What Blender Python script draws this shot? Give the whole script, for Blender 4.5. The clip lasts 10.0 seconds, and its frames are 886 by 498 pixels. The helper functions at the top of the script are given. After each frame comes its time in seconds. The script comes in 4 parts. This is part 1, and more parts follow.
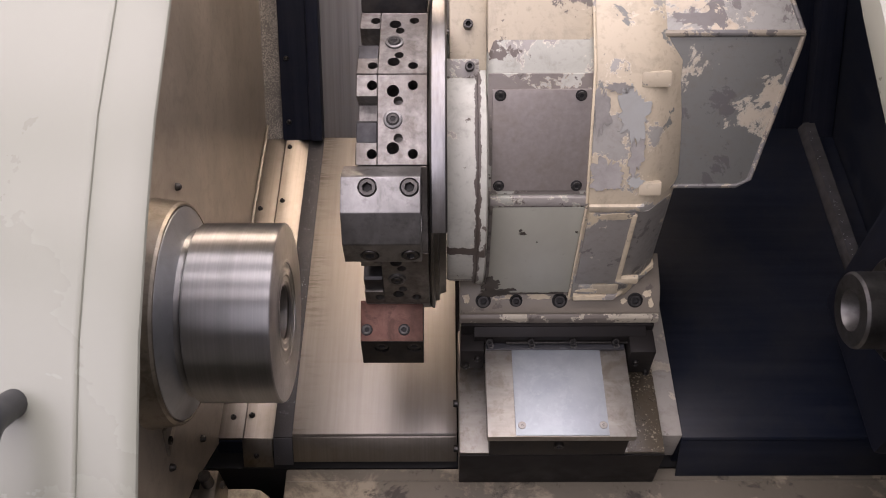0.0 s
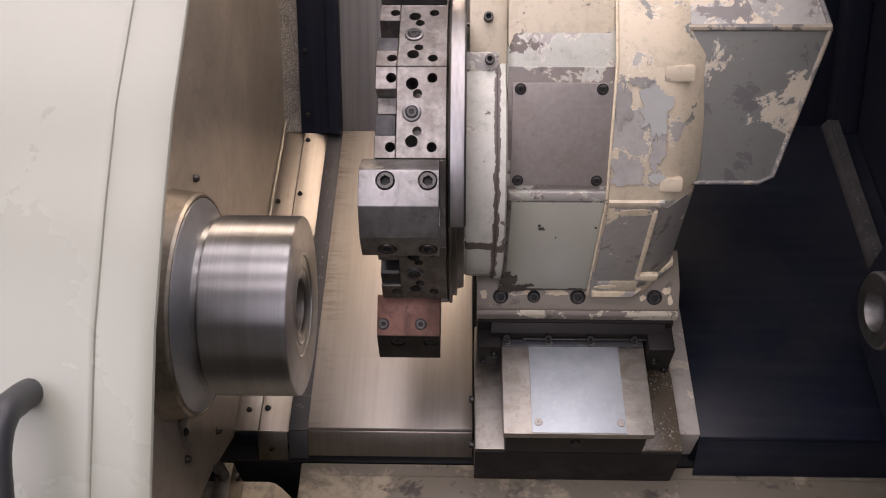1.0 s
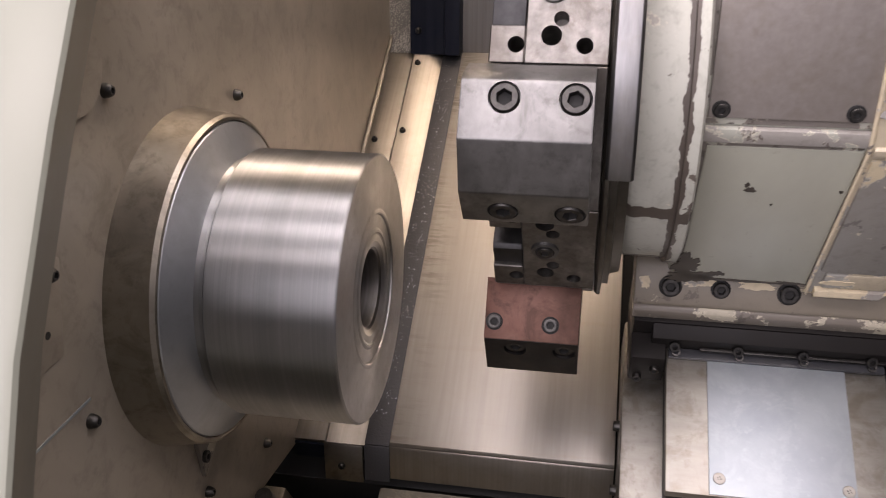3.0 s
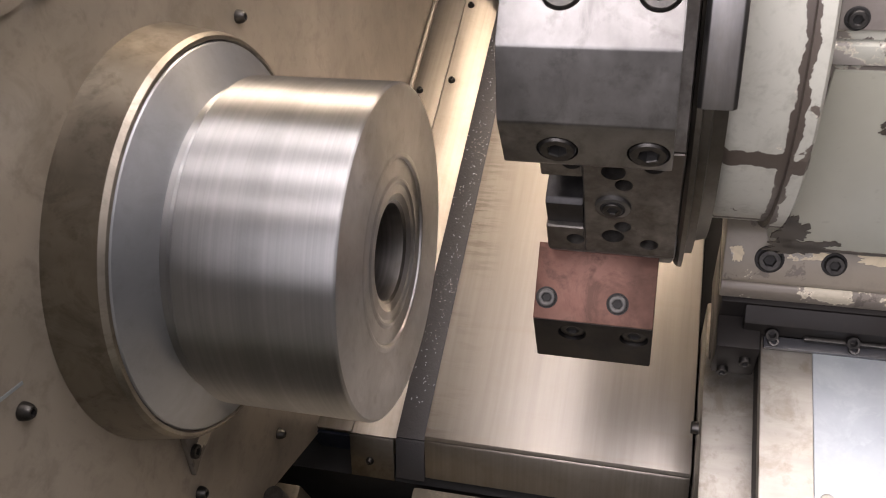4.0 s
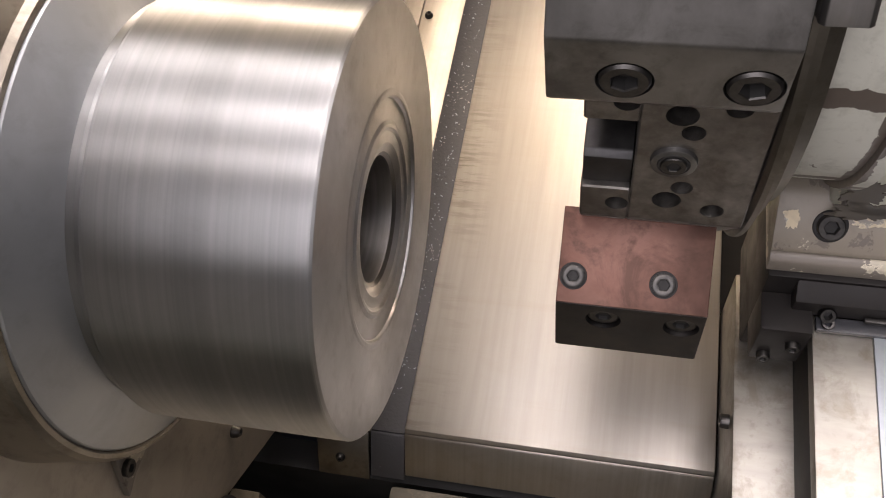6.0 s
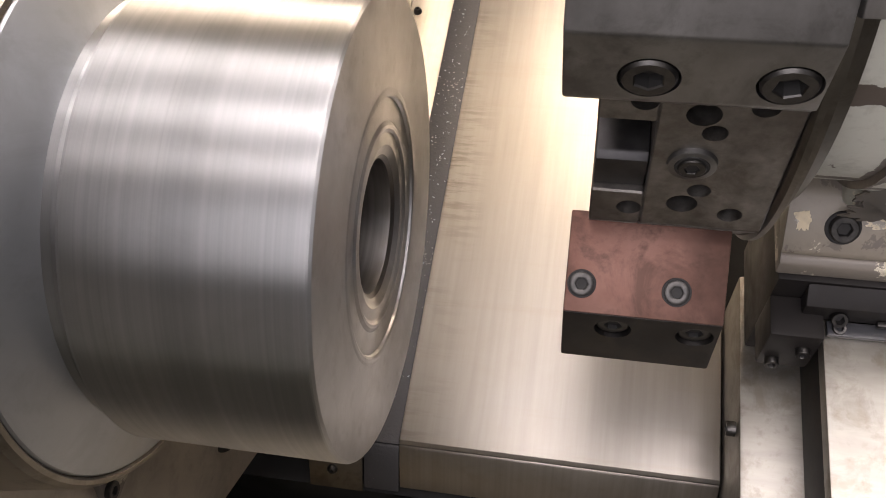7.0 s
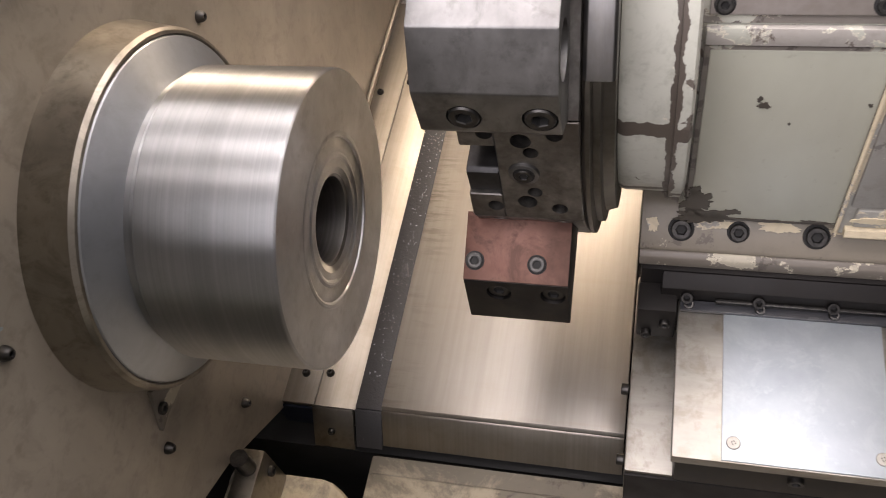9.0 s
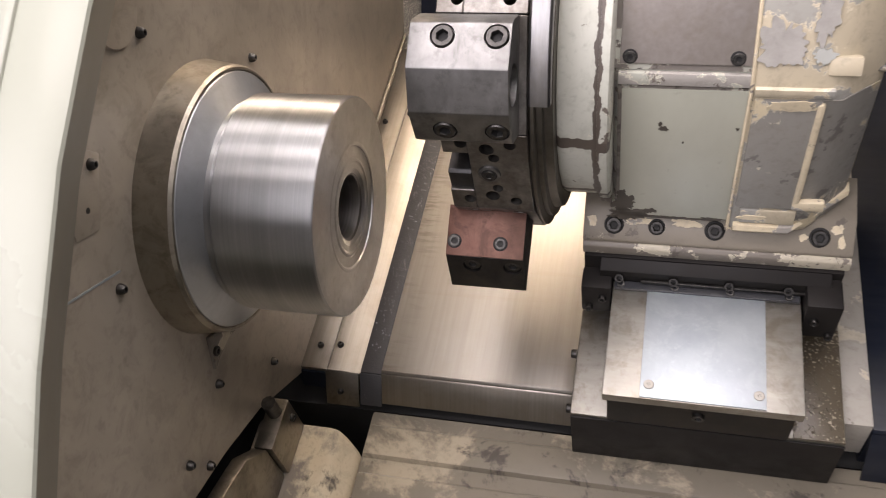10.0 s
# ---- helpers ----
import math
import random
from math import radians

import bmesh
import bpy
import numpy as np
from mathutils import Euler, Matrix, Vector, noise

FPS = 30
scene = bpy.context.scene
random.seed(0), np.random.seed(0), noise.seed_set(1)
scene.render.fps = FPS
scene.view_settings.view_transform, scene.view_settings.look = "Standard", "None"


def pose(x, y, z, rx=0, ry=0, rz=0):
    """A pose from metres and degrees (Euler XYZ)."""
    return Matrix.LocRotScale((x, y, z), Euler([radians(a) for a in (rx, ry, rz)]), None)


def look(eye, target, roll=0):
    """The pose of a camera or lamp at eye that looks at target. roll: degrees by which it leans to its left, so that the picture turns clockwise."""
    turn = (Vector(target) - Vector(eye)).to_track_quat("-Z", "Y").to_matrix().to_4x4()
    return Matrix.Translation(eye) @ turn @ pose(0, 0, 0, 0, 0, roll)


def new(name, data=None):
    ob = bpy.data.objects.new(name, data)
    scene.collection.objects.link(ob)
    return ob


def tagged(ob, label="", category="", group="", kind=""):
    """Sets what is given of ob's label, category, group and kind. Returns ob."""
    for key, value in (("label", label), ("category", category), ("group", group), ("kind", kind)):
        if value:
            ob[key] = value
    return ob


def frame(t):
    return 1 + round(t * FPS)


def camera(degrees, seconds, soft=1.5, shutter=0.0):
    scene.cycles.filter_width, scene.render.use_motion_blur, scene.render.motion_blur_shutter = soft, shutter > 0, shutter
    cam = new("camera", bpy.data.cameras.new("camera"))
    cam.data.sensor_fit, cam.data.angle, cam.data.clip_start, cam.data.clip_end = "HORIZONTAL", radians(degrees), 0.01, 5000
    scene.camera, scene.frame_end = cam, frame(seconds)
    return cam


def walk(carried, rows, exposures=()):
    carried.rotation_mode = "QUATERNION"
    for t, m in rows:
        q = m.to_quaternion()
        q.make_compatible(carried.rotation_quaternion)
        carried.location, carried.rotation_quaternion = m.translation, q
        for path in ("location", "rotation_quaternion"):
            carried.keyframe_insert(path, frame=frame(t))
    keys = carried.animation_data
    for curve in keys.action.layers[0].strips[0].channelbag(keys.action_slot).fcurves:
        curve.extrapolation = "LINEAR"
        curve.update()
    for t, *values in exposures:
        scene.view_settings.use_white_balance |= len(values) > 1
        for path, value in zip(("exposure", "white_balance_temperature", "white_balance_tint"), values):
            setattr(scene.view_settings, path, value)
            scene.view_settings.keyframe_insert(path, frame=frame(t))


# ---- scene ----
cam = camera(53.35, 10.0, soft=1.0, shutter=0.3)
ROWS = [
    (0.0, 0.0256, -0.0408, 1.3821, 74.74, 0.25, 0.12),
    (0.5, 0.0262, -0.0407, 1.3825, 74.62, 0.19, 0.55),
    (1.0, 0.0247, -0.0343, 1.3789, 74.46, -0.06, 1.35),
    (1.5, 0.0096, -0.0162, 1.3660, 74.20, -0.22, 2.34),
    (2.0, 0.0050, 0.0644, 1.3425, 73.56, -0.58, 4.49),
    (2.5, 0.0050, 0.1924, 1.3208, 72.31, -0.70, 7.17),
    (4.0, -0.0020, 0.4209, 1.2372, 69.95, 0.01, 14.58),
    (4.5, -0.0190, 0.4598, 1.2223, 68.90, -0.45, 14.48),
    (5.0, -0.0310, 0.4807, 1.2119, 68.16, -0.74, 13.77),
    (5.5, -0.0409, 0.5031, 1.2063, 67.38, -0.99, 12.86),
    (7.0, -0.0654, 0.5450, 1.1971, 66.88, -1.13, 10.54),
    (7.5, -0.0613, 0.5393, 1.2005, 67.18, -0.89, 10.73),
    (8.0, -0.0508, 0.5268, 1.2049, 67.71, -0.51, 11.31),
    (8.5, -0.0041, 0.4502, 1.2214, 69.28, 0.12, 12.58),
    (9.0, 0.0508, 0.3593, 1.2266, 71.20, 0.60, 13.72),
    (9.5, 0.0784, 0.2687, 1.2353, 72.75, 0.45, 14.22),
    (10.0, 0.1124, 0.1529, 1.2431, 73.84, -0.39, 13.96),
]
walk(cam, [(t, pose(x, y, z, rx, ry, rz)) for t, x, y, z, rx, ry, rz in ROWS],
     exposures=((0.0, 0.05, 6650, 28), (2.5, 0.24, 6750, 27), (4.5, 0.86, 6800, 22), (10.0, 0.82, 6800, 21)))

# ---- light: a lit workshop hall in front, a lamp in the machine's roof, unseen fills ----
world = bpy.data.worlds.new("hall_light")
scene.world = world
world.use_nodes = True
wt = world.node_tree
wc = wt.nodes.new("ShaderNodeTexCoord")
wz = wt.nodes.new("ShaderNodeSeparateXYZ")
wr = wt.nodes.new("ShaderNodeMapRange")
wr.interpolation_type = "SMOOTHSTEP"
for k, v in enumerate((-0.10, 0.95, 0.08, 1.0)):
    wr.inputs[k + 1].default_value = v
wt.links.new(wc.outputs["Generated"], wz.inputs[0])
wt.links.new(wz.outputs["Z"], wr.inputs[0])
wt.links.new(wr.outputs[0], wt.nodes["Background"].inputs["Strength"])
wt.nodes["Background"].inputs["Color"].default_value = (0.97, 0.97, 1.0, 1)


def area_lamp(name, eye, target, sx, sy, watts, colour):
    lamp = bpy.data.lights.new(name, "AREA")
    lamp.shape, lamp.size, lamp.size_y = "RECTANGLE", sx, sy
    lamp.energy, lamp.color = watts, colour
    ob = new(name, lamp)
    ob.matrix_world = look(eye, target)
    return ob


# Two unseen overhead rows, placed to give the chuck its reflected bands.
area_lamp("unseen_hall_light", (0.0, -0.3, 3.6), (0.0, 0.5, 0.5), 3.4, 0.45, 36, (1.0, 0.97, 0.94))
area_lamp("unseen_hall_light", (0.0, -1.9, 3.7), (0.0, 0.5, 0.8), 3.4, 0.45, 34, (1.0, 0.97, 0.95))
# Broad unseen panel added low in front to brighten the front-facing paint.
area_lamp("unseen_hall_light", (-1.3, -3.3, 2.15), (0.0, 0.2, 1.1), 4.6, 2.4, 108, (0.96, 0.97, 1.0))
# Unseen strip added under the roof as weak fill from above.
area_lamp("unseen_roof_fill", (-0.10, 0.84, 1.97), (-0.10, 0.86, 1.0), 1.1, 0.16, 3.5, (1.0, 0.97, 0.93))
area_lamp("machine_work_lamp", (-0.02, 1.40, 1.86), (-0.20, 0.90, 1.00), 0.40, 0.12, 3.2, (1.0, 0.86, 0.66))

# ---- frames of reference: x along the spindle, y up the slanted bed, z out of it ----
SLOPE = 38.0
BED = Matrix.Translation((0, 0.884, 1.0577)) @ pose(0, 0, 0, SLOPE)
TURRET_S, TURRET_N, FLAT = 0.206, 0.0265, 0.180


def station_frame(degrees):
    """Turret station: -y points outwards from the turret's axis."""
    return Matrix.Translation((0, TURRET_S, TURRET_N)) @ pose(0, 0, 0, -degrees)


# ---- materials ----
def nodes_of(name):
    m = bpy.data.materials.new(name)
    m.use_nodes = True
    nt = m.node_tree
    return m, nt, nt.nodes["Principled BSDF"]


def coords(nt, scale=(1, 1, 1)):
    tc = nt.nodes.new("ShaderNodeTexCoord")
    mp = nt.nodes.new("ShaderNodeMapping")
    mp.inputs["Scale"].default_value = scale
    nt.links.new(tc.outputs["Object"], mp.inputs["Vector"])
    return mp.outputs["Vector"]


def noise_tex(nt, vec, scale, detail=4.0, rough=0.55, warp=0.0):
    n = nt.nodes.new("ShaderNodeTexNoise")
    n.inputs["Scale"].default_value, n.inputs["Detail"].default_value = scale, detail
    n.inputs["Roughness"].default_value, n.inputs["Distortion"].default_value = rough, warp
    nt.links.new(vec, n.inputs["Vector"])
    return n.outputs["Fac"]


def ramp(nt, fac, stops):
    r = nt.nodes.new("ShaderNodeValToRGB")
    e = r.color_ramp.elements
    while len(e) < len(stops):
        e.new(0.5)
    for el, (p, c) in zip(e, stops):
        el.position = p
        el.color = (*c, 1) if not isinstance(c, (int, float)) else (c, c, c, 1)
    nt.links.new(fac, r.inputs["Fac"])
    return r.outputs["Color"]


def mix(nt, fac, a, b, how="MIX"):
    m = nt.nodes.new("ShaderNodeMix")
    m.data_type, m.blend_type = "RGBA", how
    for sock, v in ((m.inputs[0], fac), (m.inputs[6], a), (m.inputs[7], b)):
        if isinstance(v, bpy.types.NodeSocket):
            nt.links.new(v, sock)
        elif isinstance(v, (int, float)):
            sock.default_value = v
        else:
            sock.default_value = (*v, 1)
    return m.outputs[2]


def bump(nt, bsdf, height, strength=0.2, distance=0.001):
    b = nt.nodes.new("ShaderNodeBump")
    b.inputs["Strength"].default_value, b.inputs["Distance"].default_value = strength, distance
    nt.links.new(height, b.inputs["Height"])
    nt.links.new(b.outputs["Normal"], bsdf.inputs["Normal"])


def metal(name, low, high, rough=(0.25, 0.45), grain=(40, 400, 400), metallic=1.0, stain=0.35, blot=(0.2, 0.17, 0.13), relief=0.05, seed=0.0, shine=0.5):
    """Bare or oiled metal with drawn grain and soft stains."""
    m, nt, b = nodes_of(name)
    g = noise_tex(nt, coords(nt, grain), 1.0, 5, 0.6)
    big = noise_tex(nt, coords(nt, (1, 1, 1)), 9.0 + seed, 5, 0.6, 0.4)
    fine = noise_tex(nt, coords(nt, (1, 1, 1)), 90.0, 4, 0.6)
    col = ramp(nt, g, [(0.3, low), (0.7, high)])
    col = mix(nt, ramp(nt, big, [(0.43, 0.0), (0.66, stain)]), col, blot)
    col = mix(nt, ramp(nt, fine, [(0.58, 0.0), (0.72, stain * 0.7)]), col, blot)
    mid = noise_tex(nt, coords(nt, (1, 1, 1)), 34.0, 6, 0.7, 0.5)
    col = mix(nt, ramp(nt, mid, [(0.49, 0.0), (0.63, stain * 0.7)]), col, blot)
    nt.links.new(col, b.inputs["Base Color"])
    r = ramp(nt, mix(nt, 0.5, g, big), [(0.3, rough[0]), (0.7, rough[1])])
    nt.links.new(r, b.inputs["Roughness"])
    b.inputs["Metallic"].default_value = metallic
    b.inputs["Specular IOR Level"].default_value = shine
    if relief > 0:
        bump(nt, b, mix(nt, 0.5, g, fine), relief, 0.0006)
    return m


def turned(m, facing_cut=False, amount=0.8):
    """Lathe marks: the gloss spreads along the axis of a turned side, or outwards over a faced end."""
    nt = m.node_tree
    b = nt.nodes["Principled BSDF"]
    b.inputs["Anisotropic"].default_value = amount
    if facing_cut:
        tc = nt.nodes.new("ShaderNodeTexCoord")
        flat = nt.nodes.new("ShaderNodeVectorMath")
        flat.operation = "MULTIPLY"
        flat.inputs[1].default_value = (0, 1, 1)
        nt.links.new(tc.outputs["Object"], flat.inputs[0])
        out = flat.outputs[0]
    else:
        axis = nt.nodes.new("ShaderNodeCombineXYZ")
        axis.inputs[0].default_value = 1.0
        out = axis.outputs[0]
    tr = nt.nodes.new("ShaderNodeVectorTransform")
    tr.vector_type, tr.convert_from, tr.convert_to = "VECTOR", "OBJECT", "WORLD"
    nt.links.new(out, tr.inputs[0])
    nt.links.new(tr.outputs[0], b.inputs["Tangent"])
    return m


def cut_zones(m, zones):
    """Bands along the axis that separate passes of the tool left a little duller."""
    nt = m.node_tree
    b = nt.nodes["Principled BSDF"]
    old = b.inputs["Base Color"].links[0].from_socket
    sep = nt.nodes.new("ShaderNodeSeparateXYZ")
    nt.links.new(coords(nt), sep.inputs[0])
    to = nt.nodes.new("ShaderNodeMapRange")
    to.inputs[1].default_value, to.inputs[2].default_value = -0.2412, -0.1510
    nt.links.new(sep.outputs["X"], to.inputs[0])
    nt.links.new(mix(nt, 1.0, old, ramp(nt, to.outputs[0], zones), "MULTIPLY"), b.inputs["Base Color"])
    return m


def peeled_paint(name, cover, patch, bare, cut=0.52, bare_cut=0.60, scale=13.0, shift=0.0, edge=0.7, soft=0.006):
    """Old machine enamel: one coat over another, chipped through to dark metal."""
    m, nt, b = nodes_of(name)
    v = coords(nt)
    mp = v.node
    mp.inputs["Location"].default_value = (shift, shift * 0.7, -shift)
    n1 = noise_tex(nt, v, scale, 12, 0.68, 0.25)
    n2 = noise_tex(nt, v, scale * 1.7, 12, 0.70, 0.3)
    n3 = noise_tex(nt, v, 140.0, 4, 0.6)
    n4 = noise_tex(nt, v, 5.0, 4, 0.5)
    m1 = ramp(nt, n1, [(cut, 0.0), (cut + soft, 1.0)])
    m2 = ramp(nt, n2, [(bare_cut, 0.0), (bare_cut + soft, 1.0)])
    rim = ramp(nt, n1, [(cut - 0.012, 0.0), (cut - 0.002, edge), (cut + 0.003, 0.0)])
    base = mix(nt, ramp(nt, n4, [(0.3, 0.0), (0.7, 0.35)]), cover, tuple(c * 0.72 for c in cover))
    col = mix(nt, m1, base, patch)
    col = mix(nt, rim, col, (0.85, 0.78, 0.62))
    col = mix(nt, m2, col, bare)
    col = mix(nt, ramp(nt, n3, [(0.55, 0.0), (0.8, 0.35)]), col, (0.13, 0.11, 0.09))
    n5 = noise_tex(nt, v, 32.0, 9, 0.72, 0.6)
    col = mix(nt, ramp(nt, n5, [(0.50, 0.0), (0.70, 0.32)]), col, (0.15, 0.13, 0.10))
    nt.links.new(col, b.inputs["Base Color"])
    nt.links.new(ramp(nt, mix(nt, 0.5, n3, n2), [(0.3, 0.32), (0.7, 0.6)]), b.inputs["Roughness"])
    h = mix(nt, 1.0, mix(nt, 0.6, m1, m2, "ADD"), n3, "SUBTRACT")
    bump(nt, b, h, 0.25, 0.0008)
    return m


def enamel(name, colour, rough=0.35, dirt=0.2, dirt_colour=(0.25, 0.22, 0.17), streak=(6, 6, 6)):
    m, nt, b = nodes_of(name)
    n1 = noise_tex(nt, coords(nt, streak), 1.0, 6, 0.6, 0.3)
    n2 = noise_tex(nt, coords(nt), 120.0, 3, 0.6)
    col = mix(nt, ramp(nt, n1, [(0.35, 0.0), (0.8, dirt)]), colour, dirt_colour)
    col = mix(nt, ramp(nt, n2, [(0.66, 0.0), (0.74, dirt * 0.8)]), col, dirt_colour)
    nt.links.new(col, b.inputs["Base Color"])
    nt.links.new(ramp(nt, n1, [(0.3, rough * 0.8), (0.8, rough * 1.35)]), b.inputs["Roughness"])
    bump(nt, b, n2, 0.03, 0.0004)
    return m


def speckled(name, ground, specks, scale=420.0, cut=0.6, rough=0.6):
    m, nt, b = nodes_of(name)
    n = noise_tex(nt, coords(nt), scale, 2, 0.5)
    big = noise_tex(nt, coords(nt), 14.0, 4, 0.6)
    f = mix(nt, 0.35, n, big)
    col = mix(nt, ramp(nt, f, [(cut - 0.05, 0.0), (cut - 0.03, 1.0)]), ground, specks)
    nt.links.new(col, b.inputs["Base Color"])
    b.inputs["Roughness"].default_value = rough
    bump(nt, b, f, 0.4, 0.001)
    return m


STEEL = cut_zones(turned(metal("turned_steel", (0.42, 0.435, 0.44), (0.54, 0.55, 0.553), (0.44, 0.47), (300, 0.5, 0.5), stain=0.10, relief=0.0), amount=0.96),
                  [(0.0, 0.97), (0.38, 1.0), (0.395, 0.90), (0.56, 0.87), (0.575, 0.98), (0.90, 0.94), (1.0, 1.0)])
FACE_STEEL = turned(metal("faced_steel", (0.50, 0.50, 0.495), (0.68, 0.675, 0.67), (0.34, 0.46), (25, 25, 25), stain=0.32, blot=(0.27, 0.255, 0.24), relief=0.0), True, 0.7)
# Bore walls: a steel coloured darker than the faced end.
BORE = metal("dark_bored_steel", (0.20, 0.195, 0.19), (0.32, 0.31, 0.30), (0.34, 0.42), (300, 6, 6), stain=0.3)
FLANGE_STEEL = turned(metal("satin_flange_steel", (0.41, 0.435, 0.455), (0.47, 0.495, 0.515), (0.38, 0.45), (20, 20, 20), metallic=0.85, stain=0.25, blot=(0.25, 0.25, 0.24), relief=0.0), True, 0.6)
RIM_STEEL = metal("oiled_brown_steel", (0.32, 0.294, 0.246), (0.40, 0.366, 0.308), (0.34, 0.48), (30, 8, 8), stain=0.6, blot=(0.11, 0.098, 0.08))


def rubbed_sheet():
    """The way cover's sheet: satin stainless with dark rub marks along its wiper edge."""
    m = metal("rubbed_stainless_sheet", (0.36, 0.343, 0.313), (0.42, 0.40, 0.368), (0.40, 0.48), (150, 6, 6), stain=0.14, blot=(0.36, 0.32, 0.26), relief=0.015)
    nt = m.node_tree
    b = nt.nodes["Principled BSDF"]
    old = b.inputs["Base Color"].links[0].from_socket
    sep = nt.nodes.new("ShaderNodeSeparateXYZ")
    nt.links.new(coords(nt), sep.inputs[0])
    near = nt.nodes.new("ShaderNodeMapRange")
    for k, v in enumerate((-0.150, -0.186, 0.0, 1.0)):
        near.inputs[k + 1].default_value = v
    nt.links.new(sep.outputs["X"], near.inputs[0])
    dash = noise_tex(nt, coords(nt, (22, 170, 1)), 1.0, 5, 0.7)
    some = noise_tex(nt, coords(nt, (10, 14, 1)), 1.0, 3, 0.6)
    f = mix(nt, 1.0, ramp(nt, dash, [(0.46, 0.0), (0.58, 1.0)]), ramp(nt, some, [(0.40, 0.0), (0.62, 1.0)]), "MULTIPLY")
    f = mix(nt, 1.0, f, near.outputs[0], "MULTIPLY")
    wide = ramp(nt, noise_tex(nt, coords(nt, (3, 60, 1)), 1.0, 5, 0.65), [(0.55, 0.0), (0.75, 0.22)])
    f = mix(nt, 1.0, f, (0.6, 0.6, 0.6), "MULTIPLY")
    col = mix(nt, f, mix(nt, wide, old, (0.34, 0.29, 0.22)), (0.16, 0.14, 0.11))
    nt.links.new(col, b.inputs["Base Color"])
    return m


RUBBED = rubbed_sheet()
STRIP = metal("stainless_strip", (0.28, 0.257, 0.225), (0.35, 0.322, 0.283), (0.35, 0.5), (260, 4, 4), stain=0.25)
STRIP_DARK = metal("oily_dull_strip", (0.13, 0.12, 0.105), (0.19, 0.175, 0.15), (0.4, 0.55), (40, 40, 40), stain=0.5, blot=(0.06, 0.055, 0.045))
BACK_SHEET = metal("drawn_back_sheet", (0.15, 0.145, 0.14), (0.23, 0.225, 0.215), (0.36, 0.48), (120, 120, 2), stain=0.2)
BLOCK = metal("ground_tool_steel", (0.185, 0.185, 0.183), (0.27, 0.27, 0.267), (0.38, 0.52), (70, 50, 50), stain=0.6, blot=(0.085, 0.083, 0.078))
TURRET_STEEL = metal("stained_turret_steel", (0.15, 0.145, 0.137), (0.29, 0.278, 0.262), (0.44, 0.58), (120, 120, 120), stain=0.8, blot=(0.115, 0.10, 0.085))
# Black oxide parts; on the red tool block the dark stands for shade.
DARK_STEEL = metal("black_oxide_and_shade_steel", (0.03, 0.03, 0.032), (0.06, 0.058, 0.057), (0.46, 0.62), (60, 60, 60), stain=0.3, blot=(0.10, 0.085, 0.065))
BOLT_STEEL = metal("black_bolt_steel", (0.05, 0.05, 0.05), (0.10, 0.097, 0.092), (0.38, 0.52), (200, 200, 200), stain=0.3, blot=(0.05, 0.045, 0.04))
WEDGE_STEEL = metal("dull_wedge_steel", (0.05, 0.05, 0.052), (0.085, 0.085, 0.087), (0.45, 0.6), (80, 80, 80), stain=0.3, blot=(0.08, 0.075, 0.07))
COPPER = metal("reddish_coppered_steel", (0.10, 0.052, 0.041), (0.17, 0.098, 0.080), (0.42, 0.6), (45, 45, 45), stain=0.85, blot=(0.05, 0.033, 0.027), relief=0.15)
ALU = metal("brushed_aluminium", (0.32, 0.36, 0.39), (0.40, 0.44, 0.47), (0.42, 0.6), (30, 24, 14), metallic=0.7, stain=0.75, blot=(0.45, 0.50, 0.515), relief=0.1)
PLATE_STEEL = metal("grey_way_plate", (0.345, 0.335, 0.305), (0.45, 0.435, 0.395), (0.42, 0.56), (16, 90, 90), stain=0.6)
BRIGHT = metal("bright_guard_steel", (0.20, 0.20, 0.205), (0.29, 0.29, 0.29), (0.34, 0.46), (200, 30, 30), stain=0.25)
COVER_PLATE = metal("grey_brown_cover_plate", (0.27, 0.245, 0.23), (0.33, 0.305, 0.285), (0.38, 0.5), (160, 160, 160), metallic=0.5, stain=0.25)
BLACK_SHEET = metal("oily_black_sheet", (0.004, 0.007, 0.016), (0.013, 0.017, 0.028), (0.30, 0.46), (3, 70, 70), metallic=0.0, stain=0.3, blot=(0.026, 0.027, 0.028), shine=0.36)
RUBBER = speckled("black_wiper_with_chips", (0.035, 0.035, 0.037), (0.30, 0.29, 0.27), 420.0, 0.685, 0.5)
RAIL = metal("greasy_grey_rail", (0.03, 0.033, 0.04), (0.07, 0.072, 0.08), (0.4, 0.55), (8, 60, 60), metallic=0.2, stain=0.4, blot=(0.03, 0.028, 0.026))
CHIPS = speckled("fine_metal_chips", (0.16, 0.15, 0.13), (0.42, 0.39, 0.33), 700.0, 0.56, 0.6)
SLUDGE = speckled("oily_sludge_with_chips", (0.085, 0.070, 0.048), (0.34, 0.30, 0.23), 330.0, 0.63, 0.3)
CAST_GREY = peeled_paint("peeled_grey_enamel", (0.42, 0.43, 0.375), (0.33, 0.315, 0.29), (0.13, 0.11, 0.095), 0.53, 0.565, 14.0, 0.3)
CAST_MIX = peeled_paint("peeled_cream_enamel", (0.54, 0.475, 0.35), (0.35, 0.345, 0.315), (0.19, 0.20, 0.185), 0.55, 0.61, 15.0, 1.7)
TOP_CREAM = peeled_paint("worn_cream_top", (0.53, 0.47, 0.35), (0.36, 0.35, 0.31), (0.17, 0.15, 0.13), 0.60, 0.60, 13.0, 5.6)
RIM_PAINT = peeled_paint("edge_worn_to_primer", (0.33, 0.295, 0.23), (0.16, 0.16, 0.155), (0.10, 0.095, 0.09), 0.50, 0.56, 30.0, 4.7, 0.3)
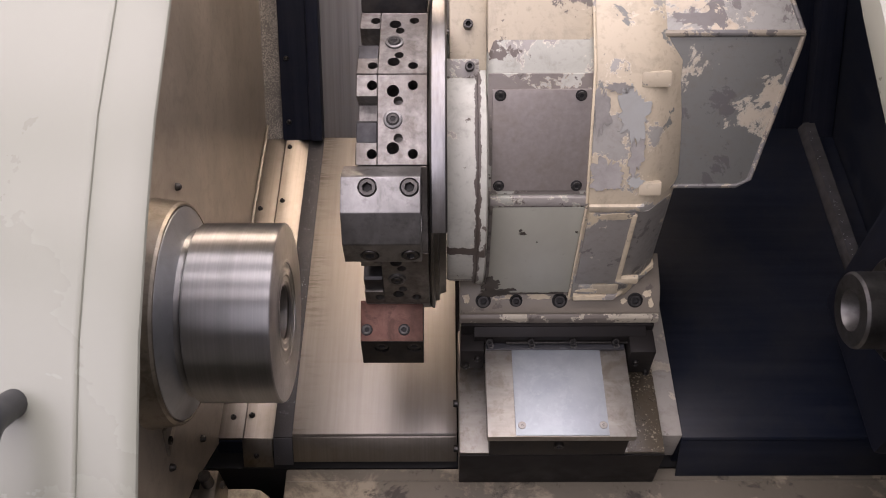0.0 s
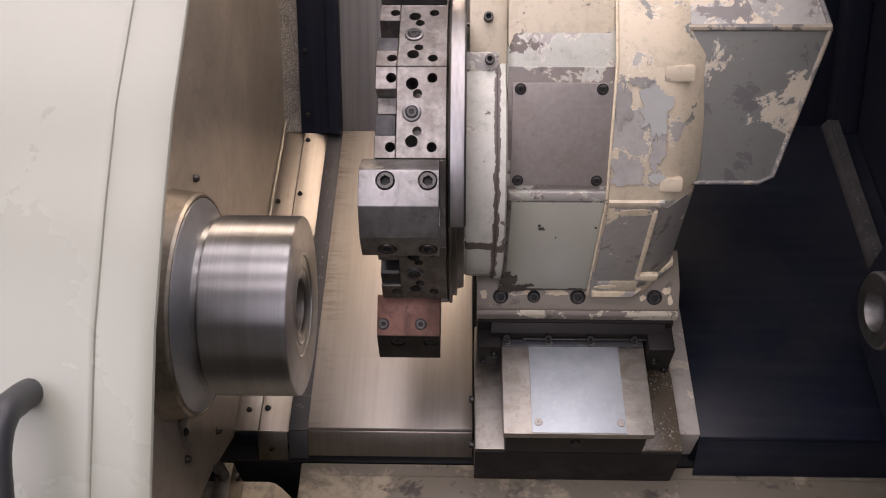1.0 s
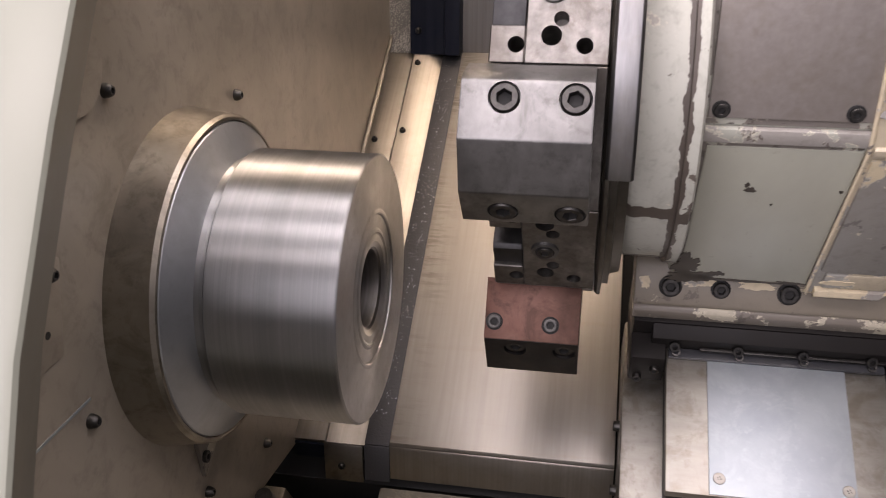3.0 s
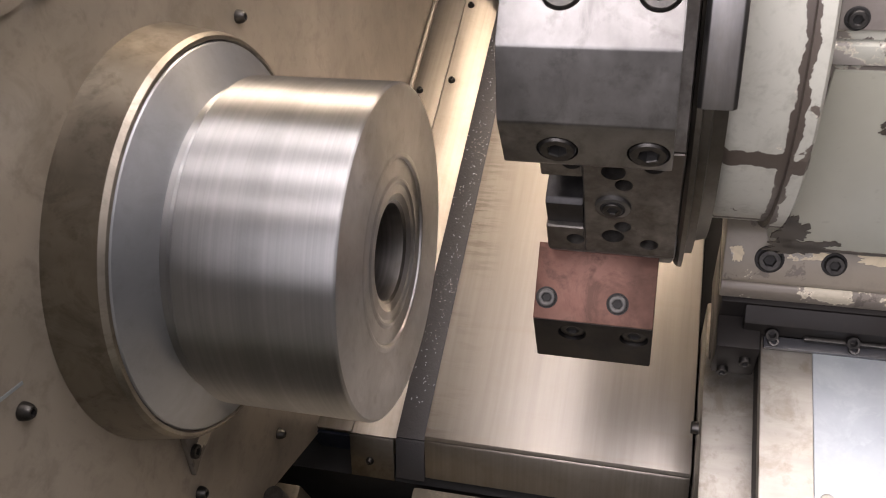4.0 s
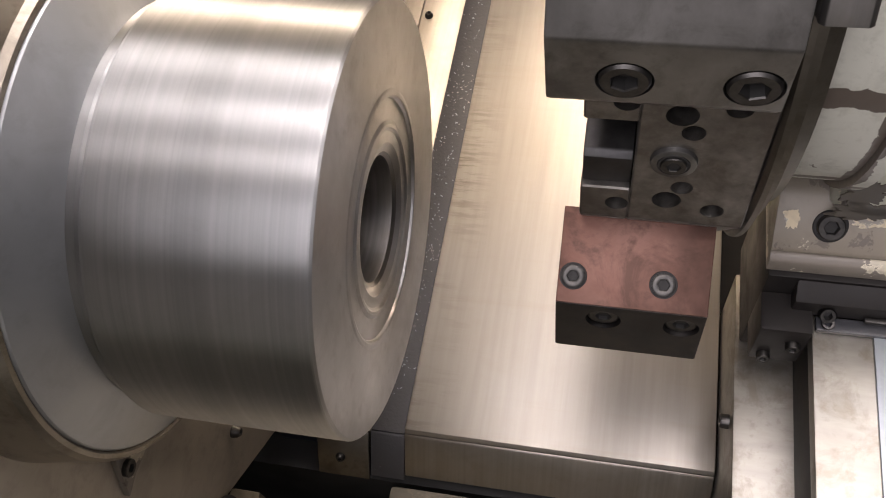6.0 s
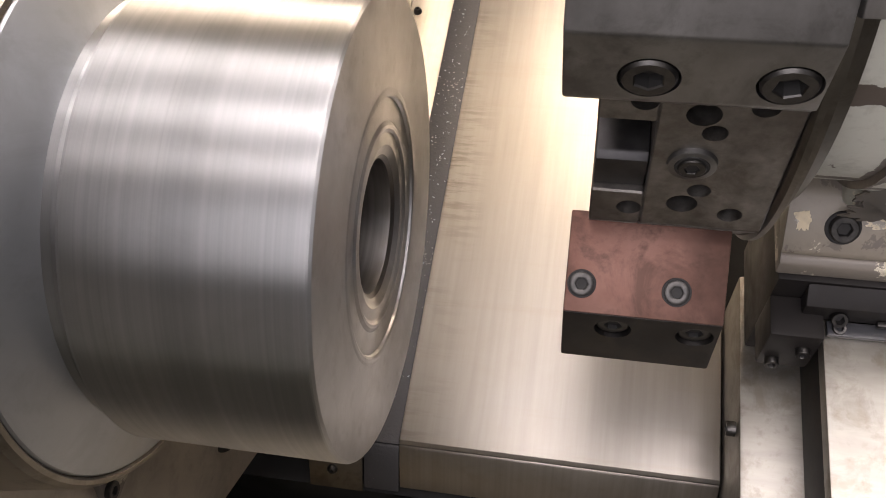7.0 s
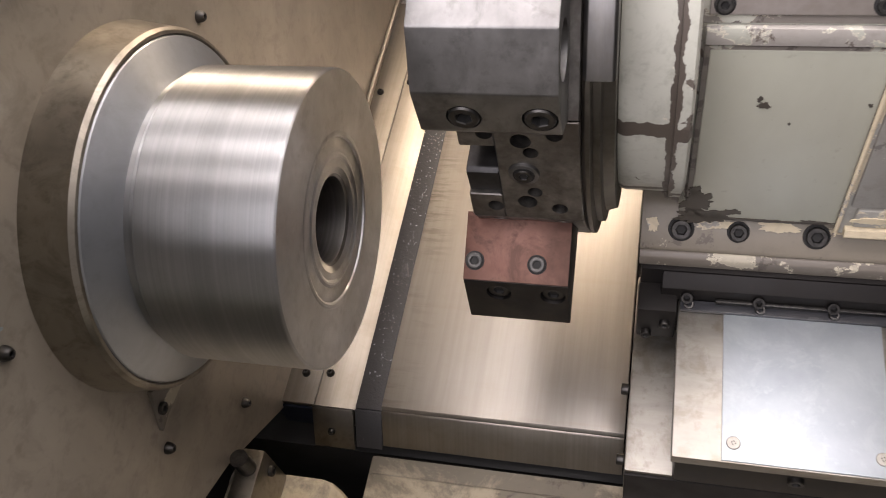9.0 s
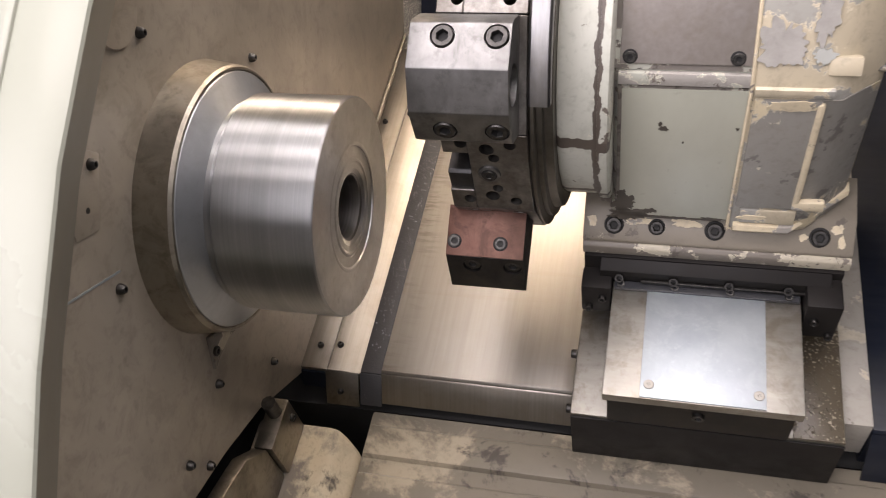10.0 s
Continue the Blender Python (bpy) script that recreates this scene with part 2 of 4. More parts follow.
TOP_PAINT = peeled_paint("grey_top_with_cream", (0.37, 0.37, 0.34), (0.58, 0.51, 0.39), (0.20, 0.19, 0.18), 0.54, 0.56, 12.0, 3.2)
WORN_BORDER = peeled_paint("paint_worn_to_metal", (0.215, 0.195, 0.175), (0.47, 0.475, 0.42), (0.11, 0.095, 0.085), 0.56, 0.58, 26.0, 2.9)
CAST_MOTOR = peeled_paint("peeled_slate_enamel", (0.165, 0.172, 0.158), (0.50, 0.45, 0.35), (0.115, 0.112, 0.11), 0.63, 0.56, 9.0, 4.1)


def banded_peel():
    """Grey enamel on the neck, worn through in dark bands round it and along its rim."""
    m = peeled_paint("banded_peeled_enamel", (0.50, 0.51, 0.45), (0.40, 0.38, 0.34), (0.12, 0.10, 0.085), 0.60, 0.615, 11.0, 6.3)
    nt = m.node_tree
    b = nt.nodes["Principled BSDF"]
    old = b.inputs["Base Color"].links[0].from_socket
    sep = nt.nodes.new("ShaderNodeSeparateXYZ")
    nt.links.new(coords(nt), sep.inputs[0])
    wob = noise_tex(nt, coords(nt), 60.0, 8, 0.7)

    def band(axis, centre, half, amp):
        a = nt.nodes.new("ShaderNodeMath")
        a.operation = "MULTIPLY_ADD"
        nt.links.new(wob, a.inputs[0])
        a.inputs[1].default_value, a.inputs[2].default_value = amp, -centre - amp * 0.5
        c = nt.nodes.new("ShaderNodeMath")
        c.operation = "ADD"
        nt.links.new(a.outputs[0], c.inputs[0])
        nt.links.new(sep.outputs[axis], c.inputs[1])
        d = nt.nodes.new("ShaderNodeMath")
        d.operation = "ABSOLUTE"
        nt.links.new(c.outputs[0], d.inputs[0])
        e = nt.nodes.new("ShaderNodeMath")
        e.operation = "LESS_THAN"
        nt.links.new(d.outputs[0], e.inputs[0])
        e.inputs[1].default_value = half
        return e.outputs[0]
    f = mix(nt, 1.0, band("Z", 0.036, 0.0055, 0.010), band("Z", -0.046, 0.0040, 0.010), "ADD")
    f = mix(nt, 1.0, f, band("X", 0.0600, 0.0030, 0.012), "ADD")
    f = mix(nt, 1.0, f, band("Z", -0.105, 0.016, 0.012), "ADD")
    nt.links.new(mix(nt, f, old, (0.085, 0.07, 0.058)), b.inputs["Base Color"])
    return m


NECK_PAINT = banded_peel()
CAST_SLATE = peeled_paint("flaked_slate_filler", (0.28, 0.27, 0.245), (0.60, 0.52, 0.36), (0.16, 0.15, 0.14), 0.575, 0.58, 12.0, 8.4)
PRIMER = metal("mottled_grey_primer", (0.23, 0.222, 0.205), (0.34, 0.33, 0.305), (0.45, 0.6), (60, 60, 60), metallic=0.0, stain=0.3, blot=(0.44, 0.42, 0.40))
GREY_COAT = enamel("older_grey_coat", (0.38, 0.395, 0.375), 0.45, 0.3, streak=(40, 40, 40))
CHIP_DARK = enamel("bared_oily_iron", (0.055, 0.047, 0.038), 0.5, 0.4, (0.10, 0.085, 0.065), (60, 60, 60))
PANEL_GREEN = enamel("grey_green_enamel", (0.46, 0.47, 0.395), 0.38, 0.32, streak=(14, 22, 9))
CREAM_WORN = peeled_paint("worn_cream_rib", (0.68, 0.59, 0.42), (0.36, 0.34, 0.31), (0.20, 0.18, 0.16), 0.60, 0.62, 24.0, 9.0)
SADDLE_PAINT = peeled_paint("worn_saddle_enamel", (0.215, 0.19, 0.15), (0.52, 0.47, 0.36), (0.13, 0.112, 0.095), 0.66, 0.60, 22.0, 2.2)
LEDGE_PAINT = peeled_paint("flaking_cream_ledge", (0.50, 0.46, 0.36), (0.18, 0.16, 0.135), (0.11, 0.095, 0.08), 0.46, 0.60, 20.0, 5.0)
SIDE_PAINT = peeled_paint("rubbed_side_strip", (0.40, 0.38, 0.335), (0.56, 0.52, 0.41), (0.20, 0.18, 0.15), 0.57, 0.62, 16.0, 6.1)
BED_PAINT = peeled_paint("dirty_bed_enamel", (0.37, 0.32, 0.235), (0.17, 0.15, 0.115), (0.055, 0.047, 0.038), 0.43, 0.56, 8.0, 3.3, 0.0, 0.06)
END_PAINT = peeled_paint("stained_cream_end", (0.52, 0.45, 0.32), (0.20, 0.18, 0.15), (0.085, 0.075, 0.06), 0.45, 0.57, 9.0, 7.7, 0.0, 0.07)
WALL_PAINT = metal("oil_filmed_wall_sheet", (0.31, 0.277, 0.228), (0.40, 0.357, 0.297), (0.28, 0.42), (2, 16, 5), metallic=0.25, stain=0.5, blot=(0.165, 0.145, 0.118), relief=0.02, seed=-4.5)
GRIME = enamel("oily_black_frame", (0.012, 0.011, 0.011), 0.5, 0.3, (0.032, 0.028, 0.023), (30, 30, 30))
GRIME.node_tree.nodes["Principled BSDF"].inputs["Specular IOR Level"].default_value = 0.18
# Near black, standing in for the shadow band on the aluminium plate.
WIPER_SHADE = enamel("shadow_black_wiper", (0.035, 0.037, 0.042), 0.25, 0.3, (0.09, 0.085, 0.08), (24, 60, 24))
CREAM = enamel("cream_door_enamel", (0.30, 0.314, 0.262), 0.28, 0.004, (0.5, 0.47, 0.38))
SEAL = enamel("grey_door_edge", (0.13, 0.125, 0.105), 0.5, 0.3)
PLASTIC = enamel("black_plastic", (0.03, 0.032, 0.036), 0.45, 0.1)
NAVY = metal("blue_black_panel", (0.007, 0.010, 0.020), (0.016, 0.020, 0.034), (0.40, 0.55), (120, 120, 3), metallic=0.0, shine=0.15, stain=0.2, blot=(0.03, 0.03, 0.032))
# Near-black colour that stands in for shade in sockets, recesses and gaps.
SHADE_BLACK = enamel("black_in_place_of_shade", (0.012, 0.012, 0.012), 0.7, 0.2, (0.03, 0.028, 0.025))
CONCRETE = enamel("hall_concrete", (0.075, 0.072, 0.068), 0.7, 0.3)


# ---- mesh helpers ----
def add(bm, other):
    me = bpy.data.meshes.new("tmp")
    other.to_mesh(me)
    bm.from_mesh(me)
    other.free()
    bpy.data.meshes.remove(me)
    return bm


def bevelled(bm, width, segments=2, angle=30):
    if width > 0:
        es = [e for e in bm.edges if len(e.link_faces) == 2 and e.calc_face_angle(0) > radians(angle)]
        bmesh.ops.bevel(bm, geom=es, offset=width, segments=segments, profile=0.6, affect="EDGES", clamp_overlap=True)
    return bm


def box(x0, x1, y0, y1, z0, z1, bev=0.0, seg=2):
    bm = bmesh.new()
    bmesh.ops.create_cube(bm, size=1.0, matrix=Matrix.Translation(((x0 + x1) / 2, (y0 + y1) / 2, (z0 + z1) / 2)) @ Matrix.Diagonal((x1 - x0, y1 - y0, z1 - z0, 1)))
    return bevelled(bm, bev, seg)


def prism(profile, x0, x1, bev=0.0, seg=2):
    """A closed outline in (y, z), drawn out along x."""
    bm = bmesh.new()
    a = [bm.verts.new((x0, y, z)) for y, z in profile]
    b = [bm.verts.new((x1, y, z)) for y, z in profile]
    n = len(profile)
    bm.faces.new(a)
    bm.faces.new(b[::-1])
    for i in range(n):
        bm.faces.new((a[i], b[i], b[(i + 1) % n], a[(i + 1) % n]))
    bmesh.ops.recalc_face_normals(bm, faces=bm.faces)
    return bevelled(bm, bev, seg)


def slab(outline, x0, x1, bev=0.0):
    return prism(outline, x0, x1, bev)


def loft(rings, bev=0.0):
    """Rings of equal count, joined one to the next, with closed ends."""
    bm = bmesh.new()
    vs = [[bm.verts.new(p) for p in ring] for ring in rings]
    n = len(rings[0])
    for a, b in zip(vs, vs[1:]):
        for i in range(n):
            bm.faces.new((a[i], b[i], b[(i + 1) % n], a[(i + 1) % n]))
    bm.faces.new(vs[0])
    bm.faces.new(vs[-1][::-1])
    bmesh.ops.recalc_face_normals(bm, faces=bm.faces)
    return bevelled(bm, bev)


def lathe(profile, steps=96, cy=0.0, cz=0.0):
    """(x, radius) pairs turned about the x axis; a radius of 0 closes the end."""
    bm = bmesh.new()
    rings = []
    for x, r in profile:
        if r <= 1e-6:
            rings.append([bm.verts.new((x, cy, cz))])
        else:
            rings.append([bm.verts.new((x, cy + r * math.cos(2 * math.pi * k / steps), cz + r * math.sin(2 * math.pi * k / steps))) for k in range(steps)])
    for a, b in zip(rings, rings[1:]):
        for k in range(steps):
            j = (k + 1) % steps
            if len(a) == 1 and len(b) > 1:
                bm.faces.new((a[0], b[k], b[j]))
            elif len(b) == 1 and len(a) > 1:
                bm.faces.new((a[k], b[0], a[j]))
            elif len(a) > 1:
                bm.faces.new((a[k], b[k], b[j], a[j]))
    bmesh.ops.recalc_face_normals(bm, faces=bm.faces)
    return bm


def mesh_of(name, bm, material, smooth=35):
    me = bpy.data.meshes.new(name)
    bm.to_mesh(me)
    bm.free()
    me.materials.append(material)
    if smooth:
        me.shade_smooth()
        me.set_sharp_from_angle(angle=radians(smooth))
    return me


def part(name, bm, material, parent, label="", m=None, smooth=35):
    me = bm if isinstance(bm, bpy.types.Mesh) else mesh_of(name, bm, material, smooth)
    ob = new(name, me)
    ob.parent = parent
    if m is not None:
        ob.matrix_basis = m
    return tagged(ob, label)


def thing(name, label, category, m=BED, group="", kind=""):
    ob = new(name)
    ob.empty_display_size = 0.02
    ob.matrix_basis = m
    return tagged(ob, label, category, group, kind)


def solid(name, bm, material, label, category, m=BED, group="", kind="", smooth=35):
    ob = new(name, mesh_of(name, bm, material, smooth))
    ob.matrix_basis = m
    return tagged(ob, label, category, group, kind)


def carve(bm, cutters):
    """bm less the joined cutters."""
    a = bpy.data.objects.new("raw", bpy.data.meshes.new("raw"))
    b = bpy.data.objects.new("cutter", bpy.data.meshes.new("cutter"))
    joined = bmesh.new()
    for c in cutters:
        add(joined, c)
    bm.to_mesh(a.data)
    joined.to_mesh(b.data)
    joined.free()
    for o in (a, b):
        scene.collection.objects.link(o)
    mod = a.modifiers.new("cut", "BOOLEAN")
    mod.object, mod.operation, mod.solver = b, "DIFFERENCE", "EXACT"
    mod.use_self = True
    me = bpy.data.meshes.new_from_object(a.evaluated_get(bpy.context.evaluated_depsgraph_get()))
    bm.clear()
    bm.from_mesh(me)
    for o in (a, b):
        d = o.data
        bpy.data.objects.remove(o)
        bpy.data.meshes.remove(d)
    bpy.data.meshes.remove(me)
    return bm


def drill(x, z, r, depth, top=0.0, steps=24):
    """A hole cutter that enters a face at y = top and runs along +y."""
    bm = bmesh.new()
    bmesh.ops.create_cone(bm, cap_ends=True, segments=steps, radius1=r, radius2=r, depth=depth + 0.01,
                          matrix=Matrix.Translation((x, top + (depth - 0.01) / 2, z)) @ pose(0, 0, 0, 90))
    return bm


SCREWS = {}


def screw_mesh(r, h, round_head=False, cross=False):
    """Screw head on the z axis, base at z = 0: hex socket, or a cross slot."""
    key = (r, h, round_head, cross)
    if key in SCREWS:
        return SCREWS[key]
    bm = bmesh.new()
    n = 24
    ring = lambda rad, z, sides=n: [bm.verts.new((rad * math.cos(2 * math.pi * k / n), rad * math.sin(2 * math.pi * k / n), z)) for k in range(n)]

    def hexring(rad, z):
        out = []
        for k in range(n):
            a = 2 * math.pi * k / n
            f = math.cos(math.pi / 6) / math.cos((a % (math.pi / 3)) - math.pi / 6)
            out.append(bm.verts.new((rad * f * math.cos(a), rad * f * math.sin(a), z)))
        return out
    if round_head:
        rings = [ring(r, 0), ring(r, h * 0.25), ring(r * 0.85, h * 0.7), ring(r * 0.6, h), hexring(r * 0.42, h), hexring(r * 0.40, h * 0.35)]
    elif cross:
        rings = [ring(r, 0), ring(r, h * 0.6), ring(r * 0.9, h), ring(r * 0.35, h), ring(r * 0.2, h * 0.3)]
    else:
        rings = [ring(r, 0), ring(r, h * 0.85), ring(r * 0.9, h), hexring(r * 0.60, h), hexring(r * 0.54, h * 0.92), hexring(r * 0.52, h * 0.25)]
    for a, b in zip(rings, rings[1:]):
        for k in range(n):
            bm.faces.new((a[k], a[(k + 1) % n], b[(k + 1) % n], b[k]))
    bm.faces.new(rings[-1])
    bm.faces.new(rings[0][::-1])
    if cross:
        for a in (0, 90):
            c = box(-r * 0.75, r * 0.75, -r * 0.1, r * 0.1, h * 0.7, h * 1.06)
            c.transform(pose(0, 0, 0, 0, 0, a + 25))
            add(bm, c)
    SCREWS[key] = mesh_of("screw", bm, BOLT_STEEL if not cross else PLATE_STEEL, 30)
    # Socket walls and floor are coloured black in place of their shade.
    SCREWS[key].materials.append(SHADE_BLACK)
    last = (len(rings) - 2) * n
    for k in range(last, last + n + 1):
        SCREWS[key].polygons[k].material_index = 1
    return SCREWS[key]


def facing(x, y, z, normal, spin=0):
    """A frame at a point whose z axis is the normal."""
    return Matrix.Translation((x, y, z)) @ Vector(normal).to_track_quat("Z", "Y").to_matrix().to_4x4() @ pose(0, 0, 0, 0, 0, spin)


def screw(parent, x, y, z, normal, r, h, name="bolt", spin=0, **kind):
    return part(name, screw_mesh(r, h, **kind), BOLT_STEEL, parent, m=facing(x, y, z, normal, spin))


def to_bed(y, z):
    """World y, z as the bed's own up-slope and outward measures."""
    c, k = math.cos(radians(SLOPE)), math.sin(radians(SLOPE))
    return ((y - 0.884) * c + (z - 1.0577) * k, -(y - 0.884) * k + (z - 1.0577) * c)


# ---- headstock wall ----
wall = solid("wall_headstock", slab([to_bed(y, z) for y, z in ((1.085, 0.795), (0.962, 0.803), (0.881, 0.793), (0.816, 0.778), (0.54, 0.71), (0.545, 1.12), (0.62, 1.27), (0.73, 1.43), (0.80, 1.60), (0.87, 1.99), (1.54, 1.99), (1.54, 1.175))], -0.315, -0.293, 0.001), WALL_PAINT,
             "brownish oil-filmed sheet steel wall of the headstock", "wall", kind="structure")
for s, n in ((0.154, 0.035), (0.020, 0.180), (-0.098, 0.157), (-0.145, 0.062), (-0.122, -0.140), (-0.041, -0.239), (-0.206, -0.144), (-0.190, -0.182)):
    screw(wall, -0.293, s, n, (1, 0, 0), 0.0048, 0.0060, round_head=True, spin=20)

# ---- spindle ----
chuck = thing("spindle_chuck", "turned steel collet chuck on a grey spindle flange", "chuck")
part("flange_ring", lathe([(-0.297, 0.118), (-0.297, 0.1285), (-0.290, 0.1270), (-0.264, 0.1232), (-0.2610, 0.1212), (-0.2605, 0.1192), (-0.262, 0.118), (-0.266, 0.118)], 128), RIM_STEEL, chuck, "oil-browned steel rim", smooth=9)
part("flange_face", lathe([(-0.264, 0.1180), (-0.2615, 0.1178), (-0.2605, 0.1170), (-0.2490, 0.0935), (-0.2488, 0.060)], 128), FLANGE_STEEL, chuck, "conical blue-grey satin steel flange", smooth=9)
part("neck", lathe([(-0.2492, 0.0932), (-0.2450, 0.0935), (-0.2435, 0.0922), (-0.2432, 0.0900), (-0.2400, 0.0900), (-0.2400, 0.06)], 128), STEEL, chuck, smooth=9)
part("chuck_body", lathe([(-0.2408, 0.080), (-0.2412, 0.0955), (-0.2402, 0.0980), (-0.2385, 0.0990), (-0.1526, 0.0990), (-0.1519, 0.0987), (-0.1511, 0.0977), (-0.1510, 0.0974)], 200), STEEL, chuck, smooth=9)
part("end_face", lathe([(-0.1510, 0.0974), (-0.1510, 0.0590), (-0.1507, 0.0578), (-0.1506, 0.0562), (-0.1510, 0.0552), (-0.1522, 0.0546), (-0.1523, 0.0450), (-0.1519, 0.0442), (-0.1514, 0.0432), (-0.1514, 0.0418), (-0.1520, 0.0410), (-0.1524, 0.0400), (-0.1524, 0.0350), (-0.1530, 0.0336), (-0.1540, 0.0308)], 160), FACE_STEEL, chuck, "faced steel end with concentric grooves", smooth=6)
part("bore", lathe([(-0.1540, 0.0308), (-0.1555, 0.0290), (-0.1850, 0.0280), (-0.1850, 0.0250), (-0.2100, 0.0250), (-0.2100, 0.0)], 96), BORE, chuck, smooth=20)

# ---- fixed covers beside the headstock ----
strip = thing("way_cover_strip", "folded stainless cover strip bolted beside the headstock", "cover strip")
part("strip_sheet", prism([(-0.004, -0.360), (-0.004, -0.318), (0.575, -0.318), (0.575, -0.330), (0.01, -0.330), (0.01, -0.36)], -0.300, -0.259, 0.001), STRIP, strip)
part("ridge_sheet", loft([[(-0.2588, -0.006, -0.360), (-0.2588, -0.006, -0.316), (-0.2588, 0.575, -0.316), (-0.2588, 0.575, -0.34)],
                         [(-0.256, -0.007, -0.360), (-0.256, -0.007, -0.312), (-0.256, 0.575, -0.312), (-0.256, 0.575, -0.34)],
                         [(-0.238, -0.007, -0.360), (-0.238, -0.007, -0.312), (-0.238, 0.575, -0.312), (-0.238, 0.575, -0.34)],
                         [(-0.2165, -0.004, -0.360), (-0.2165, -0.004, -0.320), (-0.2165, 0.575, -0.320), (-0.2165, 0.575, -0.34)]]), STRIP, strip)
for x, s, n in ((-0.276, 0.028, -0.318), (-0.2485, 0.028, -0.312), (-0.2485, 0.422, -0.312), (-0.2485, 0.545, -0.312), (-0.2850, 0.41, -0.318)):
    screw(strip, x, s, n, (0, 0, 1), 0.0042, 0.0045, round_head=True)
wiper = thing("rubber_wiper", "black rubber wiper strip sprinkled with bright chips", "wiper strip")
part("wiper_band", box(-0.2165, -0.1890, -0.004, 0.575, -0.345, -0.3155, 0.002), RUBBER, wiper)
cover = thing("telescopic_cover", "bright stainless telescopic way cover with rub marks", "way cover")
part("cover_sheet", prism([(-0.0045, -0.3120), (-0.002, -0.309), (0.565, -0.309), (0.565, -0.325), (-0.0045, -0.325)], -0.1888, 0.040, 0.0012), RUBBED, cover)
part("front_lip", prism([(-0.0048, -0.3121), (-0.0068, -0.3135), (-0.0280, -0.3450), (-0.0262, -0.3462), (-0.0048, -0.3160)], -0.1886, 0.0398, 0.0005), STRIP, cover, "folded front lip")
part("ridge_lip", prism([(-0.0075, -0.3125), (-0.0095, -0.3135), (-0.0340, -0.3490), (-0.0322, -0.3502), (-0.0075, -0.3165)], -0.2586, -0.2170, 0.0005), STRIP_DARK, strip, "dulled folded end of the strip")
part("under_sheet", box(-0.3000, -0.2592, -0.0070, -0.0046, -0.420, -0.3230), NAVY, strip, "blue-black sheet below the strip")
screw(strip, -0.2400, -0.0236, -0.3335, (0, -0.82, 0.57), 0.0040, 0.0035, round_head=True)
part("wiper_end", prism([(-0.0042, -0.3165), (-0.0065, -0.3175), (-0.0310, -0.3480), (-0.0292, -0.3492), (-0.0042, -0.3200)], -0.2162, -0.1894, 0.0005), RUBBER, wiper, "folded-down rubber end")
flakes = bmesh.new()
rnd = random.Random(11)
for _ in range(170):
    u = rnd.random()
    x, y = rnd.gauss(-0.203, 0.005), rnd.uniform(0.02, 0.52)
    c = bmesh.new()
    bmesh.ops.create_icosphere(c, subdivisions=1, radius=rnd.uniform(0.0002, 0.0007), matrix=Matrix.Translation((min(max(x, -0.215), -0.190), y, -0.3152)) @ pose(0, 0, 0, 0, 0, rnd.uniform(0, 180)) @ Matrix.Diagonal((2.0, 0.8, 0.5, 1)))
    add(flakes, c)
for _ in range(70):
    c = bmesh.new()
    bmesh.ops.create_icosphere(c, subdivisions=1, radius=rnd.uniform(0.0003, 0.0009), matrix=Matrix.Translation((rnd.uniform(0.648, 0.663), rnd.uniform(0.15, 0.56), -0.2713)) @ Matrix.Diagonal((1.6, 0.8, 0.6, 1)))
    add(flakes, c)
solid("bright_chips", flakes, ALU, "bright metal chips lying on the rubber wiper", "chips", kind="stuff")

# ---- back of the working space ----
BACK_Y = 1.53
solid("wall_back", box(-0.19, 0.72, BACK_Y, BACK_Y + 0.02, 1.155, 2.1), BACK_SHEET, "drawn stainless back panel", "wall", Matrix(), kind="structure")
solid("wall_back_strip", box(-0.300, -0.262, BACK_Y - 0.002, BACK_Y + 0.02, 1.158, 2.1), CHIPS, "grey strip caked with fine metal chips", "wall strip", Matrix(), kind="structure")
upright = thing("corner_upright", "blue-black folded sheet upright with small screws", "upright", Matrix())
part("upright_sheet", box(-0.2618, -0.212, BACK_Y - 0.012, BACK_Y + 0.02, 1.158, 2.1, 0.002), NAVY, upright)
part("upright_lip", box(-0.2118, -0.1902, BACK_Y - 0.026, BACK_Y + 0.02, 1.158, 2.1, 0.004), NAVY, upright)
for z in (1.19, 1.30, 1.42):
    screw(upright, -0.250, BACK_Y - 0.012, z, (0, -1, 0), 0.0045, 0.005, round_head=True)
right_upright = thing("corner_upright", "blue-black folded sheet upright at the tailstock end", "upright", Matrix())
part("upright_sheet", box(0.575, 0.655, BACK_Y - 0.012, BACK_Y - 0.001, 1.158, 2.1, 0.002), NAVY, right_upright)
part("upright_lip", box(0.6552, 0.699, BACK_Y - 0.040, BACK_Y - 0.001, 1.10, 2.1, 0.004), NAVY, right_upright)
solid("trim_seal", box(-0.2925, -0.288, 0.335, 0.70, -0.304, -0.298, 0.001), STRIP, "thin tan sealing bead along the wall", "seal", kind="structure")

# ---- right-hand covers ----
solid("bed_side_strip", prism([(-0.022, -0.34), (-0.022, -0.275), (0.55, -0.275), (0.55, -0.34)], 0.3105, 0.3425, 0.002), SIDE_PAINT, "grey steel strip with cream paint remains beside the saddle", "strip")
dark = thing("black_way_cover", "oily black sheet way cover", "way cover")
part("cover_sheet", prism([(-0.0225, -0.2885), (-0.020, -0.285), (0.56, -0.285), (0.56, -0.36), (-0.0225, -0.36)], 0.3435, 0.640, 0.002), BLACK_SHEET, dark)
part("front_lip", prism([(-0.0230, -0.2890), (-0.0480, -0.3500), (-0.0455, -0.3510), (-0.0228, -0.2960)], 0.3435, 0.640, 0.0006), BLACK_SHEET, dark)
